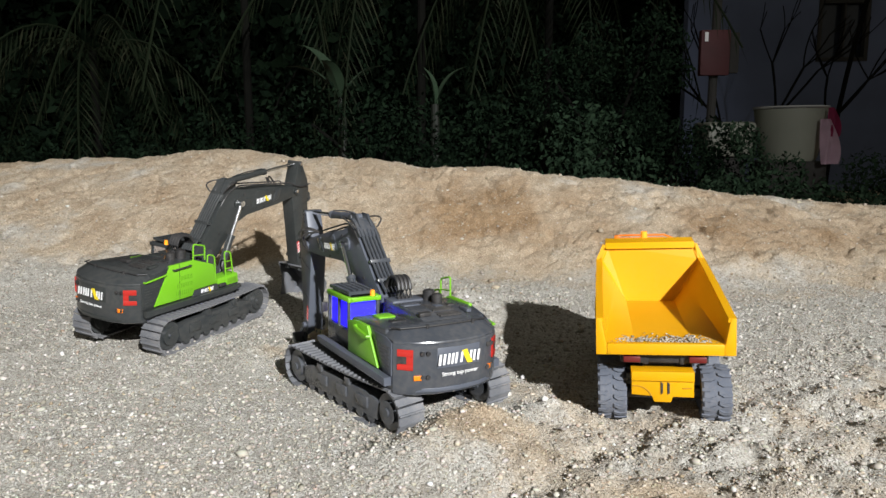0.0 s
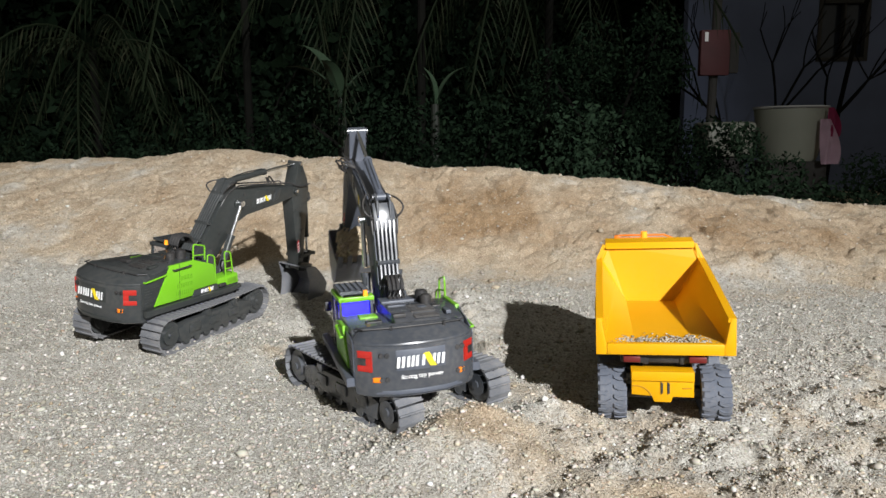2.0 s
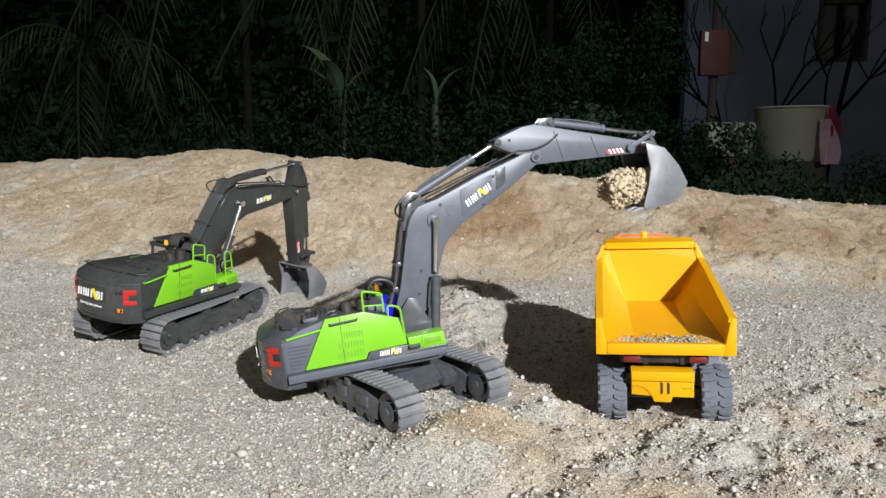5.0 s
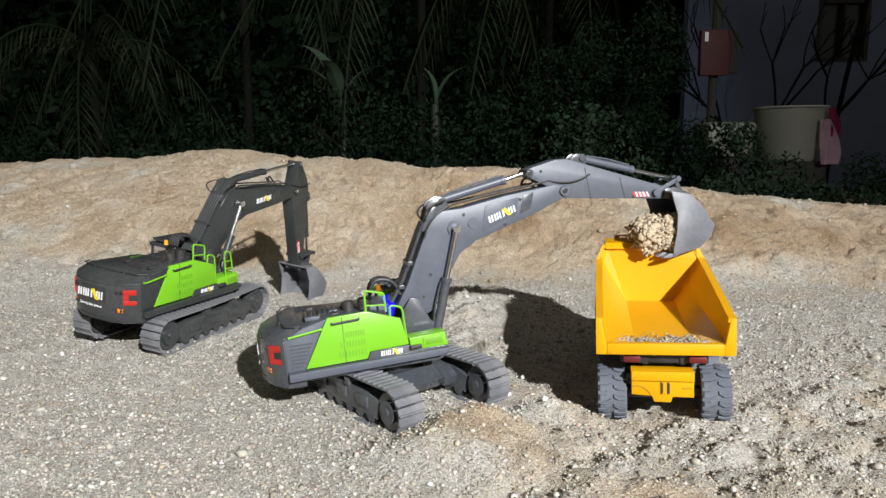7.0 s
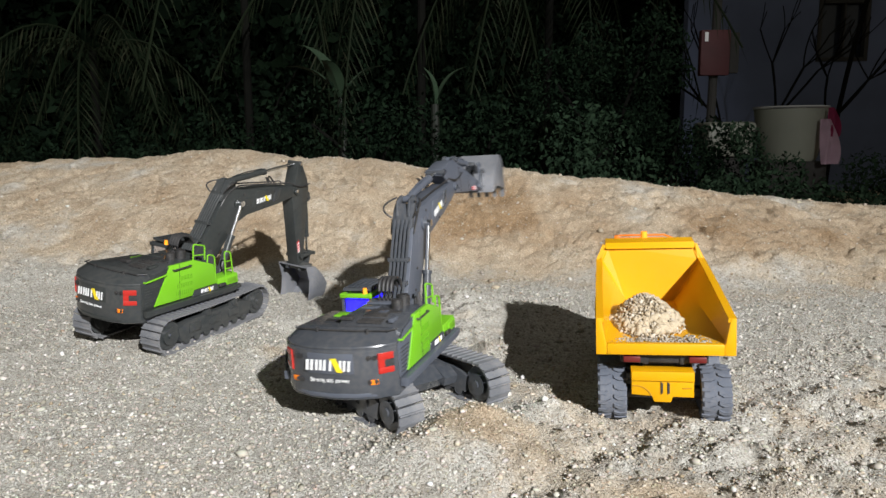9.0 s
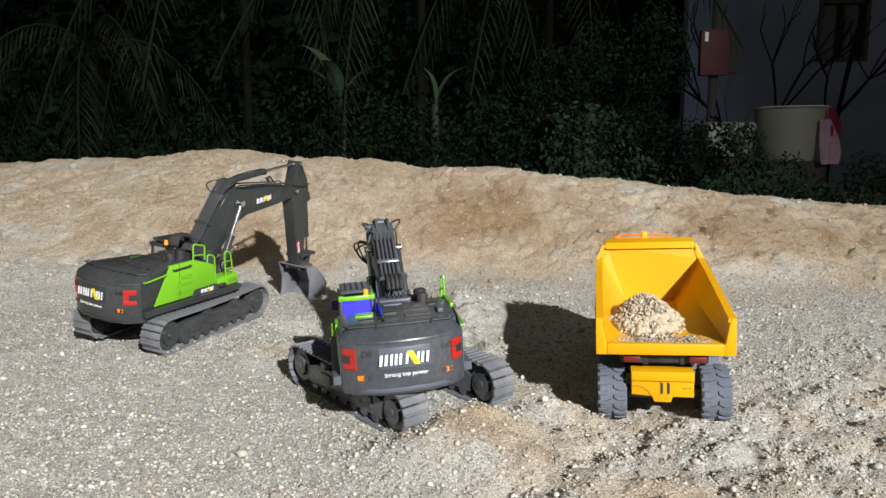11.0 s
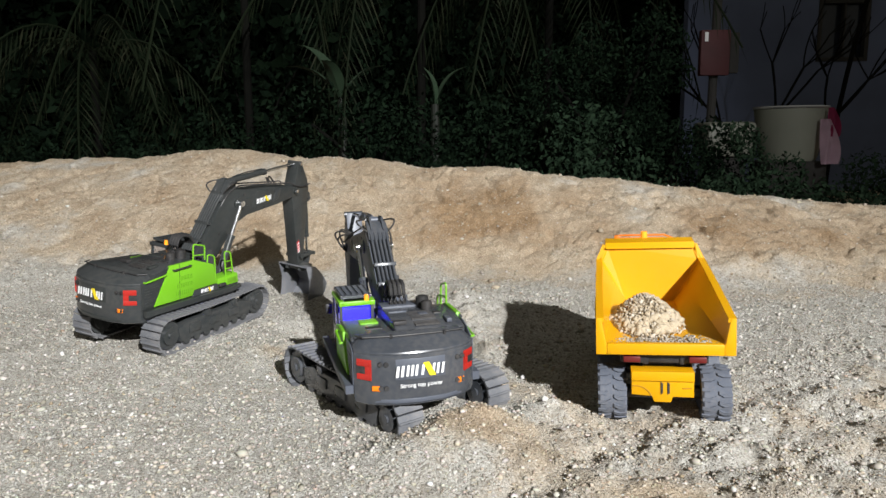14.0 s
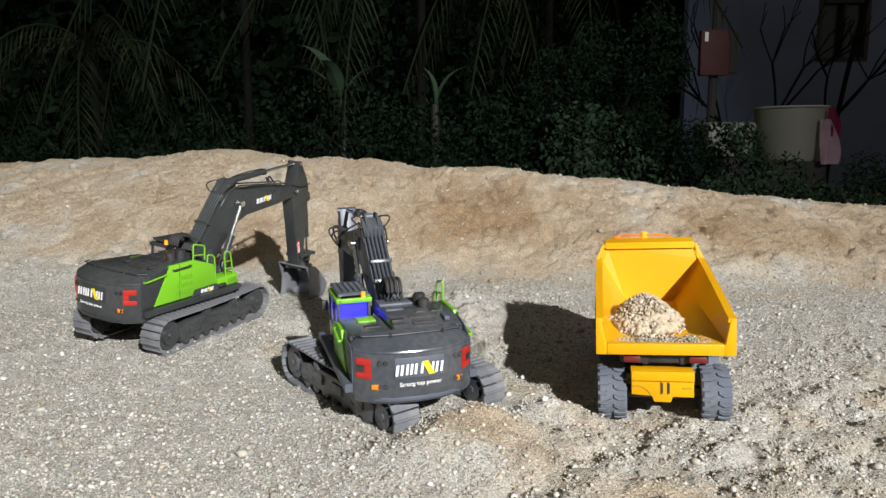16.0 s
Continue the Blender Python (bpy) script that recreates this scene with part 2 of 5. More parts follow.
def height(x, y):
    """Height of the ground: the flat digging floor, the spoil bank behind it and the low yard beyond."""
    x, y = np.asarray(x, float), np.asarray(y, float)
    foot = np.interp(x, [-2.5, -1.0, -0.3, 0.1, 0.6, 1.5], [1.35, 1.75, 1.98, 2.08, 1.92, 1.75])
    foot = foot + 0.06 * value_noise(x, y, 0.35, 1)
    top = np.interp(x, [-2.5, -0.9, 0.0, 0.85, 2.0], [3.0, 2.92, 2.74, 2.6, 2.45])
    crest = np.interp(x, CREST_X, CREST_Z)
    t = np.clip((y - foot) / (top - foot), 0, 1.0)
    bank = crest * (0.55 * t ** 1.15 + 0.45 * t * t * (3 - 2 * t))
    z = bank - (crest + 0.3) * step_up(0.0, 1.3, y - top - 0.03) * (y > top)
    near = (y < top + 0.4)
    on_bank = step_up(0.05, 0.3, t) * (1 - 0.9 * step_up(0.9, 1.0, t))
    # crumbled slope: clods with creases between them, fine grit, a few deep pits and an uneven crest
    z = z + near * on_bank * (0.008 * value_noise(x, y, 0.26, 2) + (0.5 + 0.7 * step_up(-0.4, 0.3, x)) * (clods(x, y, 0.16, 0.012, 3) + clods(x, y, 0.075, 0.012, 4)) + clods(x, y, 0.032, 0.008, 5))
    z = z - near * on_bank * 0.045 * np.clip(value_noise(x + 0.5 * y, y * 0.6, 0.045, 8) - 0.5, 0, 1)
    z = z + near * (0.004 * value_noise(x, y, 0.12, 5) + clods(x, y, 0.034, 0.0035, 6) + clods(x, y, 0.016, 0.0032, 7))
    z = z + near * step_up(0.9, 1.0, t) * (0.006 * value_noise(x, x * 0 + 1.0, 0.035, 6) + 0.008 * value_noise(x, x * 0 + 2.0, 0.09, 7))
    # gentle rise under the parked machine
    z = z + 0.03 * np.exp(-((x + 0.66) / 0.3) ** 2 - ((y - 1.55) / 0.35) ** 2) * (1 - step_up(0.0, 0.2, t))
    # scraped heaps in front of the machines
    rough = step_up(-0.12, 0.2, x) * (1 - step_up(1.0, 1.2, y - 0.12 * step_up(0.45, 0.6, x)))
    z = z + hump(x, y, 0.05, 0.955, 0.085, 0.05, 0.043) + hump(x, y, 0.02, 0.87, 0.12, 0.06, 0.028) + hump(x, y, 0.155, 1.015, 0.05, 0.04, 0.034) + hump(x, y, -0.02, 0.88, 0.06, 0.05, 0.014)
    z = z + hump(x, y, 0.21, 1.02, 0.035, 0.03, 0.012) + hump(x, y, 0.40, 0.9, 0.05, 0.06, 0.014) + hump(x, y, 0.5, 1.0, 0.06, 0.05, 0.016)
    z = z + rough * (0.008 * value_noise(x, y, 0.075, 2) + clods(x, y, 0.065, 0.015, 1) + clods(x, y, 0.032, 0.009, 2) + clods(x, y, 0.015, 0.0035, 3))
    # crest of pushed spoil between the digger and the truck
    spoil = hump(x, y, 0.05, 1.6, 0.085, 0.2, 1.0) + hump(x, y, 0.1, 1.33, 0.045, 0.08, 0.8) + hump(x, y, -0.36, 1.36, 0.07, 0.06, 0.6)
    z = z + spoil * (0.018 + clods(x, y, 0.06, 0.022, 4) + clods(x, y, 0.025, 0.011, 5))
    # the hole that is being dug, and loose lumps beside it
    z = z + hump(x, y, -0.30, 1.52, 0.07, 0.07, -0.035) + hump(x, y, -0.25, 1.36, 0.05, 0.03, 0.008) + hump(x, y, -0.12, 1.62, 0.1, 0.08, 0.012)
    z = z + hump(x, y, 0.08, 1.75, 0.12, 0.2, 0.02)
    return z


def earth_mask(x, y, z):
    """Where tan subsoil shows through the grey gravel."""
    foot = np.interp(x, [-2.5, -1.0, -0.3, 0.1, 0.6, 1.5], [1.75, 2.0, 2.02, 2.08, 1.98, 1.85])
    m = step_up(-0.3, 0.25, y - foot) * 0.68
    m = m + hump(x, y, 0.06, 0.92, 0.12, 0.06, 0.6) + hump(x, y, -0.35, 1.35, 0.05, 0.04, 0.45) + hump(x, y, -0.27, 1.4, 0.07, 0.07, 0.5) + hump(x, y, 0.06, 1.3, 0.08, 0.12, 0.35)
    m = m + 0.36 * step_up(-0.12, 0.08, x) * (1 - step_up(1.1, 1.3, y)) + 0.2 * value_noise(x, y, 0.22, 4) + 0.22 * value_noise(x, y, 0.08, 5)
    # darker brown patches on the bank
    m = m + step_up(0.05, 0.3, y - foot) * (hump(x, y, 0.15, 2.35, 0.34, 0.3, 0.75) + hump(x, y, 0.95, 2.15, 0.45, 0.3, 0.6) - hump(x, y, 0.62, 2.25, 0.12, 0.25, 0.5) + hump(x, y, -0.95, 2.35, 0.25, 0.2, 0.15) + 0.14 * value_noise(x, y, 0.17, 6))
    m = m + hump(x, y, 0.05, 1.52, 0.14, 0.16, 0.3)
    return m


def axis(inner0, inner1, step, outer0, outer1):
    v = list(np.arange(inner0, inner1 + 1e-6, step))
    lo, hi, d = [inner0], [inner1], step
    while lo[-1] > outer0 or hi[-1] < outer1:
        d *= 1.35
        if lo[-1] > outer0:
            lo.append(lo[-1] - d)
        if hi[-1] < outer1:
            hi.append(hi[-1] + d)
    return np.array(lo[:0:-1] + v + hi[1:])


def build_ground():
    xs, ys = axis(-2.0, 1.9, 0.0065, -120, 120), axis(0.68, 3.1, 0.0065, -60, 300)
    gx, gy = np.meshgrid(xs, ys)
    gz = height(gx, gy)
    nx, ny = len(xs), len(ys)
    me = bpy.data.meshes.new("ground")
    co = np.stack([gx, gy, gz], -1).reshape(-1, 3)
    idx = np.arange(nx * ny).reshape(ny, nx)
    quads = np.stack([idx[:-1, :-1], idx[:-1, 1:], idx[1:, 1:], idx[1:, :-1]], -1).reshape(-1, 4)
    fill_mesh(me, co, quads)
    att = me.attributes.new("earth", "FLOAT", "POINT")
    att.data.foreach_set("value", earth_mask(gx, gy, gz).ravel().astype(np.float32))
    me.shade_smooth()
    me.materials.append(EARTH)
    ob = new("ground", me)
    return tagged(ob, "grey gravel and tan sand with a spoil bank", "ground", kind="structure")


def fill_mesh(me, co, faces):
    n, k = faces.shape
    me.vertices.add(len(co))
    me.vertices.foreach_set("co", np.ascontiguousarray(co, np.float32).ravel())
    me.loops.add(n * k)
    me.loops.foreach_set("vertex_index", faces.ravel().astype(np.int32))
    me.polygons.add(n)
    me.polygons.foreach_set("loop_start", np.arange(0, n * k, k, dtype=np.int32))
    me.update(calc_edges=True)


def stone_template(rounds=1):
    bm = bmesh.new()
    bmesh.ops.create_icosphere(bm, subdivisions=rounds, radius=1)
    v = np.array([p.co[:] for p in bm.verts])
    f = np.array([[q.index for q in p.verts] for p in bm.faces])
    bm.free()
    return v, f


def scatter_stones(name, xs, ys, sizes, mat, label, seed, sink=0.36, base=None):
    """Many small stones of uneven shape lying on the ground, in one mesh."""
    rs = np.random.RandomState(seed)
    v, f = stone_template()
    n = len(xs)
    zs = height(xs, ys) if base is None else base
    jit = 1 + rs.uniform(-0.4, 0.4, (n, len(v), 1))
    squash = np.stack([rs.uniform(0.7, 1.3, n), rs.uniform(0.7, 1.2, n), rs.uniform(0.5, 0.9, n)], -1)
    p = v[None] * jit * squash[:, None] * sizes[:, None, None]
    a, t = rs.uniform(0, 6.283, n), rs.uniform(-0.5, 0.5, n)
    ca, sa, ct, st = np.cos(a)[:, None], np.sin(a)[:, None], np.cos(t)[:, None], np.sin(t)[:, None]
    y1, z1 = p[..., 1] * ct - p[..., 2] * st, p[..., 1] * st + p[..., 2] * ct
    q = np.stack([p[..., 0] * ca - y1 * sa, p[..., 0] * sa + y1 * ca, z1], -1)
    q += np.stack([xs, ys, zs + sizes * sink], -1)[:, None]
    faces = (f[None] + (np.arange(n) * len(v))[:, None, None]).reshape(-1, 3)
    me = bpy.data.meshes.new(name)
    fill_mesh(me, q.reshape(-1, 3), faces)
    me.materials.append(mat)
    return tagged(new(name, me), label, "gravel", kind="stuff")


def build_gravel():
    rs = np.random.RandomState(11)
    grey = by_island("grey_pebbles", [(0.0, (0.27, 0.24, 0.195)), (0.3, (0.41, 0.375, 0.315)), (0.75, (0.52, 0.485, 0.425)), (0.96, (0.62, 0.59, 0.54)), (1.0, (0.76, 0.75, 0.72))])
    tan = by_island("tan_clods", [(0.0, (0.33, 0.26, 0.185)), (0.5, (0.48, 0.4, 0.3)), (0.93, (0.56, 0.49, 0.4)), (1.0, (0.7, 0.66, 0.6))])
    # pebbles lie thickest on the digging floor
    n = 66000
    y = 0.72 + 1.75 * rs.rand(n) ** 1.5
    x = rs.uniform(-0.75, 0.75, n) * (y + 0.05)
    m = earth_mask(x, y, 0)
    keep = rs.rand(n) < np.clip(1.1 - 1.8 * m, 0.03, 1)
    x, y = x[keep], y[keep]
    s = np.clip(np.exp(rs.normal(-6.66, 0.5, len(x))), 0.0007, 0.0065) * (0.75 + 0.3 * y)
    scatter_stones("gravel", x, y, s, grey, "loose grey and white crushed gravel", 3)
    n = 82000
    y = 0.72 + 2.2 * rs.rand(n) ** 0.95
    x = rs.uniform(-0.75, 0.75, n) * (y + 0.05)
    m = earth_mask(x, y, 0)
    keep = rs.rand(n) < np.clip(1.6 * m - 0.1, 0.04, 1)
    x, y = x[keep], y[keep]
    s = np.clip(np.exp(rs.normal(-6.72, 0.52, len(x))), 0.0006, 0.0055)
    s = s * 0.95
    big = rs.rand(len(x)) < 0.006 * (y > 1.9)
    s = np.where(big, s * 2.2 + 0.002, s)
    scatter_stones("sand_clods", x, y, s, tan, "tan sand clods and small stones on the bank", 4)


build_ground()

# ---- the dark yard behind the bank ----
# two leaf greens, brighter and dimmer, put the yard's uneven light into colour
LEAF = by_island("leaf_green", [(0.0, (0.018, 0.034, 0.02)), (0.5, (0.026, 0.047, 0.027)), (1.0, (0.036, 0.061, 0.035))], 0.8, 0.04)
DIM_LEAF = by_island("dim_leaf_green", [(0.0, (0.004, 0.009, 0.005)), (0.6, (0.009, 0.018, 0.01)), (1.0, (0.015, 0.029, 0.015))], 0.8, 0.04)
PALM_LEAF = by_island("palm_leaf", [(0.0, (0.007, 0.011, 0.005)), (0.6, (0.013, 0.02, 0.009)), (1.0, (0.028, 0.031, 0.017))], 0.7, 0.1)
# bark coloured near black so the floodlit trunks stay lost in the night
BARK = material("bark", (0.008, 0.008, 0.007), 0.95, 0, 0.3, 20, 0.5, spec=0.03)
PLASTER = material("blue_grey_plaster", (0.12, 0.145, 0.23), 0.9, 0, 0.15, 6, 0.2)
DARK_WOOD = material("dark_timber", (0.03, 0.028, 0.025), 0.85, 0, 0.3, 20, 0.3)
RED_BOX = material("faded_red_board", (0.06, 0.012, 0.014), 0.7, 0, 0.25, 12, 0.2)
TANK = material("cream_plastic_tub", (0.2, 0.205, 0.165), 0.5, 0, 0.15, 8, 0.1)
PINK = material("pink_cloth", (0.6, 0.42, 0.5), 0.9, 0, 0.15, 20, 0.2)
MAROON = material("maroon_cloth", (0.3, 0.03, 0.09), 0.9, 0, 0.15, 20, 0.2)
WINDOW_DARK = material("dark_window_glass", (0.02, 0.025, 0.035), 0.15, 0, 0.1, 20, 0)
STEEL_RIM = material("galvanised_rim", (0.5, 0.5, 0.5), 0.3, 0.8, 0.1, 20, 0.05)


def leaf_cloud(name, lumps, count, size, mat, seed, droop=0.5, slim=0.45):
    """A crown of many small pointed leaves spread through overlapping lumps (x, y, z, radius)."""
    rs = np.random.RandomState(seed)
    w = np.array([l[3] ** 2 for l in lumps])
    k = rs.choice(len(lumps), count, p=w / w.sum())
    c = np.array(lumps)[k]
    d = rs.normal(size=(count, 3))
    d /= np.linalg.norm(d, axis=1, keepdims=True)
    r = c[:, 3] * rs.uniform(0.45, 1.08, count) ** 0.6
    p = c[:, :3] + d * r[:, None] * np.array([1, 0.75, 1])
    u = rs.normal(size=(count, 3)) + np.array([0, 0, -droop])
    u /= np.linalg.norm(u, axis=1, keepdims=True)
    v = np.cross(u, rs.normal(size=(count, 3)))
    v /= np.linalg.norm(v, axis=1, keepdims=True)
    s = size * rs.uniform(0.6, 1.4, count)[:, None]
    n = np.cross(u, v)
    quad = np.stack([p, p + u * s * 0.5 + v * s * slim * 0.5 + n * s * 0.08, p + u * s, p + u * s * 0.5 - v * s * slim * 0.5 + n * s * 0.08], 1)
    me = bpy.data.meshes.new(name)
    fill_mesh(me, quad.reshape(-1, 3), np.arange(count * 4).reshape(-1, 4))
    me.materials.append(mat)
    return me


def shrub(x, y, width, top, seed, leaf=0.07, count=2600, mat=None, base=-0.3, label="dense leafy green shrub in the dark", trunk=True):
    rs = random.Random(seed)
    ob = empty("shrub", pose(x, y, base), label, "shrub", "shrubs behind the bank")
    lumps = []
    for _ in range(14):
        h = rs.uniform(0.12, 1.0)
        r = width * rs.uniform(0.16, 0.3) * (1.15 - 0.4 * h)
        lumps.append((rs.uniform(-0.5, 0.5) * width * (1.1 - 0.5 * h), rs.uniform(-0.25, 0.25) * width, h * (top - base) - r * 0.6, r))
    part("crown", leaf_cloud("crown", lumps, count, leaf, mat or LEAF, seed), None, ob)
    bm = bmesh.new()
    for lump in lumps[:5]:
        bm_tube(bm, arc((rs.uniform(-0.05, 0.05), 0, 0), (0, 0, lump[2] * 0.6), lump[:3], 5), 0.012, 5)
    part("stem", bm, BARK, ob)
    return ob


def frond_mesh(length, seed, leaflets=34, width=0.3, sag=0.9):
    """A feathered palm frond: a bent rib with narrow hanging leaflets."""
    rs = random.Random(seed)
    bm = bmesh.new()
    rib = arc((0, 0, 0), (length * 0.55, 0, length * 0.35), (length, 0, -length * sag), 14)
    bm_tube(bm, rib, 0.009, 5)
    for i in range(leaflets):
        t = (i + 1) / (leaflets + 1) * 13.99
        k = int(t)
        p = rib[k].lerp(rib[k + 1], t - k)
        d = (rib[k + 1] - rib[k]).normalized()
        for side in (-1, 1):
            w = width * (0.5 + 0.8 * math.sin(math.pi * (i + 2) / (leaflets + 4))) * rs.uniform(0.7, 1.1)
            q = p + d * w * 0.45 + Vector((0, side * w * 0.55, -w * rs.uniform(0.5, 0.9)))
            mid = p.lerp(q, 0.5) + Vector((0, 0, w * 0.1))
            off = d * 0.012
            vs = [bm.verts.new(c) for c in (p, mid + off, q, mid - off)]
            bm.faces.new(vs)
    return mesh_of("frond", bm, PALM_LEAF, False)


def palm(x, y, top, reach, seed, fronds=9, base=-0.3, label="tall palm with hanging feathered fronds in the dark"):
    rs = random.Random(seed)
    ob = empty("palm_tree", pose(x, y, base), label, "palm tree", "palms behind the bank")
    bm = bmesh.new()
    bm_rod(bm, (0, 0, 0), (0.04, 0, top - base), 0.045, 10, 0.035)
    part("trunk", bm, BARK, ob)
    shared = [frond_mesh(reach, seed + k) for k in range(3)]
    for i in range(fronds):
        f = part("frond", shared[i % 3], None, ob)
        f.matrix_basis = pose(0.04, 0, top - base, 0, rs.uniform(-25, 25), 360 * i / fronds + rs.uniform(-12, 12))
    return ob


def banana_leaf(length, width):
    bm = bmesh.new()
    n = 10
    rows = []
    for i in range(n + 1):
        t = i / n
        w = width * math.sin(math.pi * min(1, 0.12 + t * 0.88)) ** 0.7 * (1 - 0.2 * t)
        c = Vector((length * t, 0, 0.25 * length * math.sin(math.pi * t * 0.75)))
        rows.append([bm.verts.new(c + Vector((0, s * w, abs(s) * w * 0.35))) for s in (-1, -0.5, 0, 0.5, 1)])
    for a, b in zip(rows, rows[1:]):
        for i in range(4):
            bm.faces.new((a[i], a[i + 1], b[i + 1], b[i]))
    return mesh_of("leaf", bm, material("banana_leaf", (0.028, 0.05, 0.028), 0.45, 0, 0.2, 10, 0.1))


def banana_plant(x, y, z, leaves, label="broad-leaved banana plant among the shrubs"):
    """leaves: (turn, lift, length) of each leaf."""
    ob = empty("banana_plant", pose(x, y, -0.3), label, "banana plant", "banana plants")
    bm = bmesh.new()
    bm_rod(bm, (0, 0, 0), (0, 0, z + 0.3), 0.05, 10, 0.03)
    part("stem", bm, material("banana_stem", (0.009, 0.012, 0.007), 0.7), ob)
    me = banana_leaf(1.0, 0.13)
    for turn, lift, length in leaves:
        f = part("leaf", me, None, ob)
        f.matrix_basis = pose(0, 0, z + 0.28, 0, -lift, turn) @ Matrix.Scale(length, 4)
    return ob


def yard():
    # low hedge of shrubs right behind the bank
    for x, y, w, top, seed in ((-1.5, 6.0, 1.6, 0.55, 1), (-0.55, 5.6, 1.5, 0.75, 2), (0.25, 5.5, 1.4, 0.7, 3), (0.95, 5.4, 1.3, 0.62, 4), (-2.6, 6.3, 1.5, 0.45, 13), (-3.6, 6.6, 1.6, 0.5, 14), (-1.9, 5.2, 1.2, 0.35, 15), (-0.2, 4.9, 1.3, 0.3, 16), (0.9, 4.8, 1.2, 0.22, 17)):
        shrub(x, y, w, top, seed, 0.045, 4200, LEAF if seed in (4, 17) else DIM_LEAF)
    # taller leafy bushes
    for x, y, w, top, seed in ((1.3, 5.6, 1.2, 1.35, 5), (1.75, 5.4, 1.0, 0.62, 6), (1.5, 6.0, 1.0, 1.4, 7)):
        # the dimmer green stands for the weak light on these tall bushes
        shrub(x, y, w, top, seed, 0.04, 8500, DIM_LEAF, label="tall leafy bush with pale leaf edges")
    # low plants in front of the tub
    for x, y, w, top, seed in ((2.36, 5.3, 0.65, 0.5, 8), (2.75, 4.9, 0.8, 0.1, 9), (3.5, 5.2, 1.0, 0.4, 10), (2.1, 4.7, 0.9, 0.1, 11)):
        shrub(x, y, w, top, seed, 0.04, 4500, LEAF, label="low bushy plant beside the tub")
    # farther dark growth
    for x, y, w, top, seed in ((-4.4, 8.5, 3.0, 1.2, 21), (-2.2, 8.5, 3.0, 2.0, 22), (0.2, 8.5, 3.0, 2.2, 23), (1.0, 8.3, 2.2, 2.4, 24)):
        shrub(x, y, w, top, seed, 0.12, 2600, DIM_LEAF, label="large dark leafy tree at the yard edge")
    # added woods, with a plain dark wall behind, hide the bright world fill
    rs = random.Random(77)
    lumps = [(rs.uniform(-13, 9), rs.uniform(13, 15), rs.uniform(0.2, 4.6), rs.uniform(0.8, 1.5)) for _ in range(90)]
    far = new("far_woods", leaf_cloud("far_woods", lumps, 26000, 0.42, DIM_LEAF, 5))
    tagged(far, "dark leafy woods added to cover the sky", "woods", kind="stuff")
    bm = bmesh.new()
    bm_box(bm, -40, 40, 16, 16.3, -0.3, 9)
    back = part("backdrop", bm, material("dark_backing", (0.012, 0.02, 0.01), 0.95, 0, 0.4, 2, 0), None)
    tagged(back, "plain dark wall added to shut out the sky", "backdrop", kind="structure")
    palm(-1.9, 7.0, 2.3, 1.9, 31, 10)
    palm(-0.2, 6.6, 2.2, 1.7, 32, 10)
    palm(1.0, 6.9, 2.2, 1.6, 33, 9)
    palm(-3.4, 7.0, 1.25, 1.5, 34, 9, label="low palm with arching fronds in the dark")
    banana_plant(-0.78, 5.6, 0.72, ((150, 35, 0.62), (175, 20, 0.5), (20, 25, 0.45), (260, 20, 0.5)))
    banana_plant(-0.05, 5.7, 0.66, ((20, 38, 0.42), (170, 55, 0.3), (150, 60, 0.33)))

    # house with a window
    house = empty("house", pose(4.35, 8.4, -0.3), "blue-grey plastered house wall in the dark", "house")
    bm = bmesh.new()
    bm_box(bm, -1.5, 0.0, 0, 0.15, 0, 3.4)
    bm_box(bm, 0.6, 3.2, 0, 0.15, 0, 3.4)
    bm_box(bm, 0.0, 0.6, 0, 0.15, 0, 1.5)
    bm_box(bm, 0.0, 0.6, 0, 0.15, 2.2, 3.4)
    part("wall", bm, PLASTER, house)
    win = part("window", shape(bm_box, 0.02, 0.58, 0.08, 0.1, 1.52, 2.18), WINDOW_DARK, house, "dark window glass")
    bm = bmesh.new()
    for a in ((0.0, 0.05, 1.5, 2.2), (0.55, 0.6, 1.5, 2.2), (0.05, 0.55, 1.5, 1.55), (0.05, 0.55, 2.15, 2.2), (0.29, 0.32, 1.55, 2.15)):
        bm_box(bm, a[0] + 0.003, a[1] - 0.003, -0.01, 0.06, a[2] + 0.003, a[3] - 0.003)
    part("window_frame", bm, DARK_WOOD, win)
    part("roof", shape(bm_box, -2.2, 3.5, -0.4, 4.0, 3.4, 3.5), DARK_WOOD, house)

    post = empty("post", pose(2.44, 6.5, -0.3), "dark timber post with a faded red board", "post")
    part("pole", shape(bm_rod, (0, 0, 0), (0.03, 0, 2.4), 0.04, 10), DARK_WOOD, post)
    bm = bmesh.new()
    bm_box(bm, -0.15, 0.11, -0.12, -0.05, 1.21, 1.6, 0.01)
    part("board", bm, RED_BOX, post)
    part("cover", shape(bm_box, 0.115, 0.2, -0.1, -0.03, 1.23, 1.58, 0.01), DARK_WOOD, post)
    bm = bmesh.new()
    bm_box(bm, -0.12, -0.09, -0.125, -0.121, 1.5, 1.58)
    part("label", bm, WHITE, post)

    tub = empty("tub", pose(2.93, 6.0, 0.17), "cream plastic water tub with a galvanised rim", "tub")
    bm = bmesh.new()
    rings = []
    for z, r in ((0.0, 0.21), (0.03, 0.225), (0.43, 0.285), (0.43, 0.27), (0.05, 0.21)):
        rings.append([(r * math.cos(a), r * math.sin(a), z) for a in [k * 2 * math.pi / 28 for k in range(28)]])
    bm_loft(bm, rings)
    part("shell", bm, TANK, tub)
    bm = bmesh.new()
    ring = [(0.285 * math.cos(k * 2 * math.pi / 28), 0.285 * math.sin(k * 2 * math.pi / 28), 0.44) for k in range(29)]
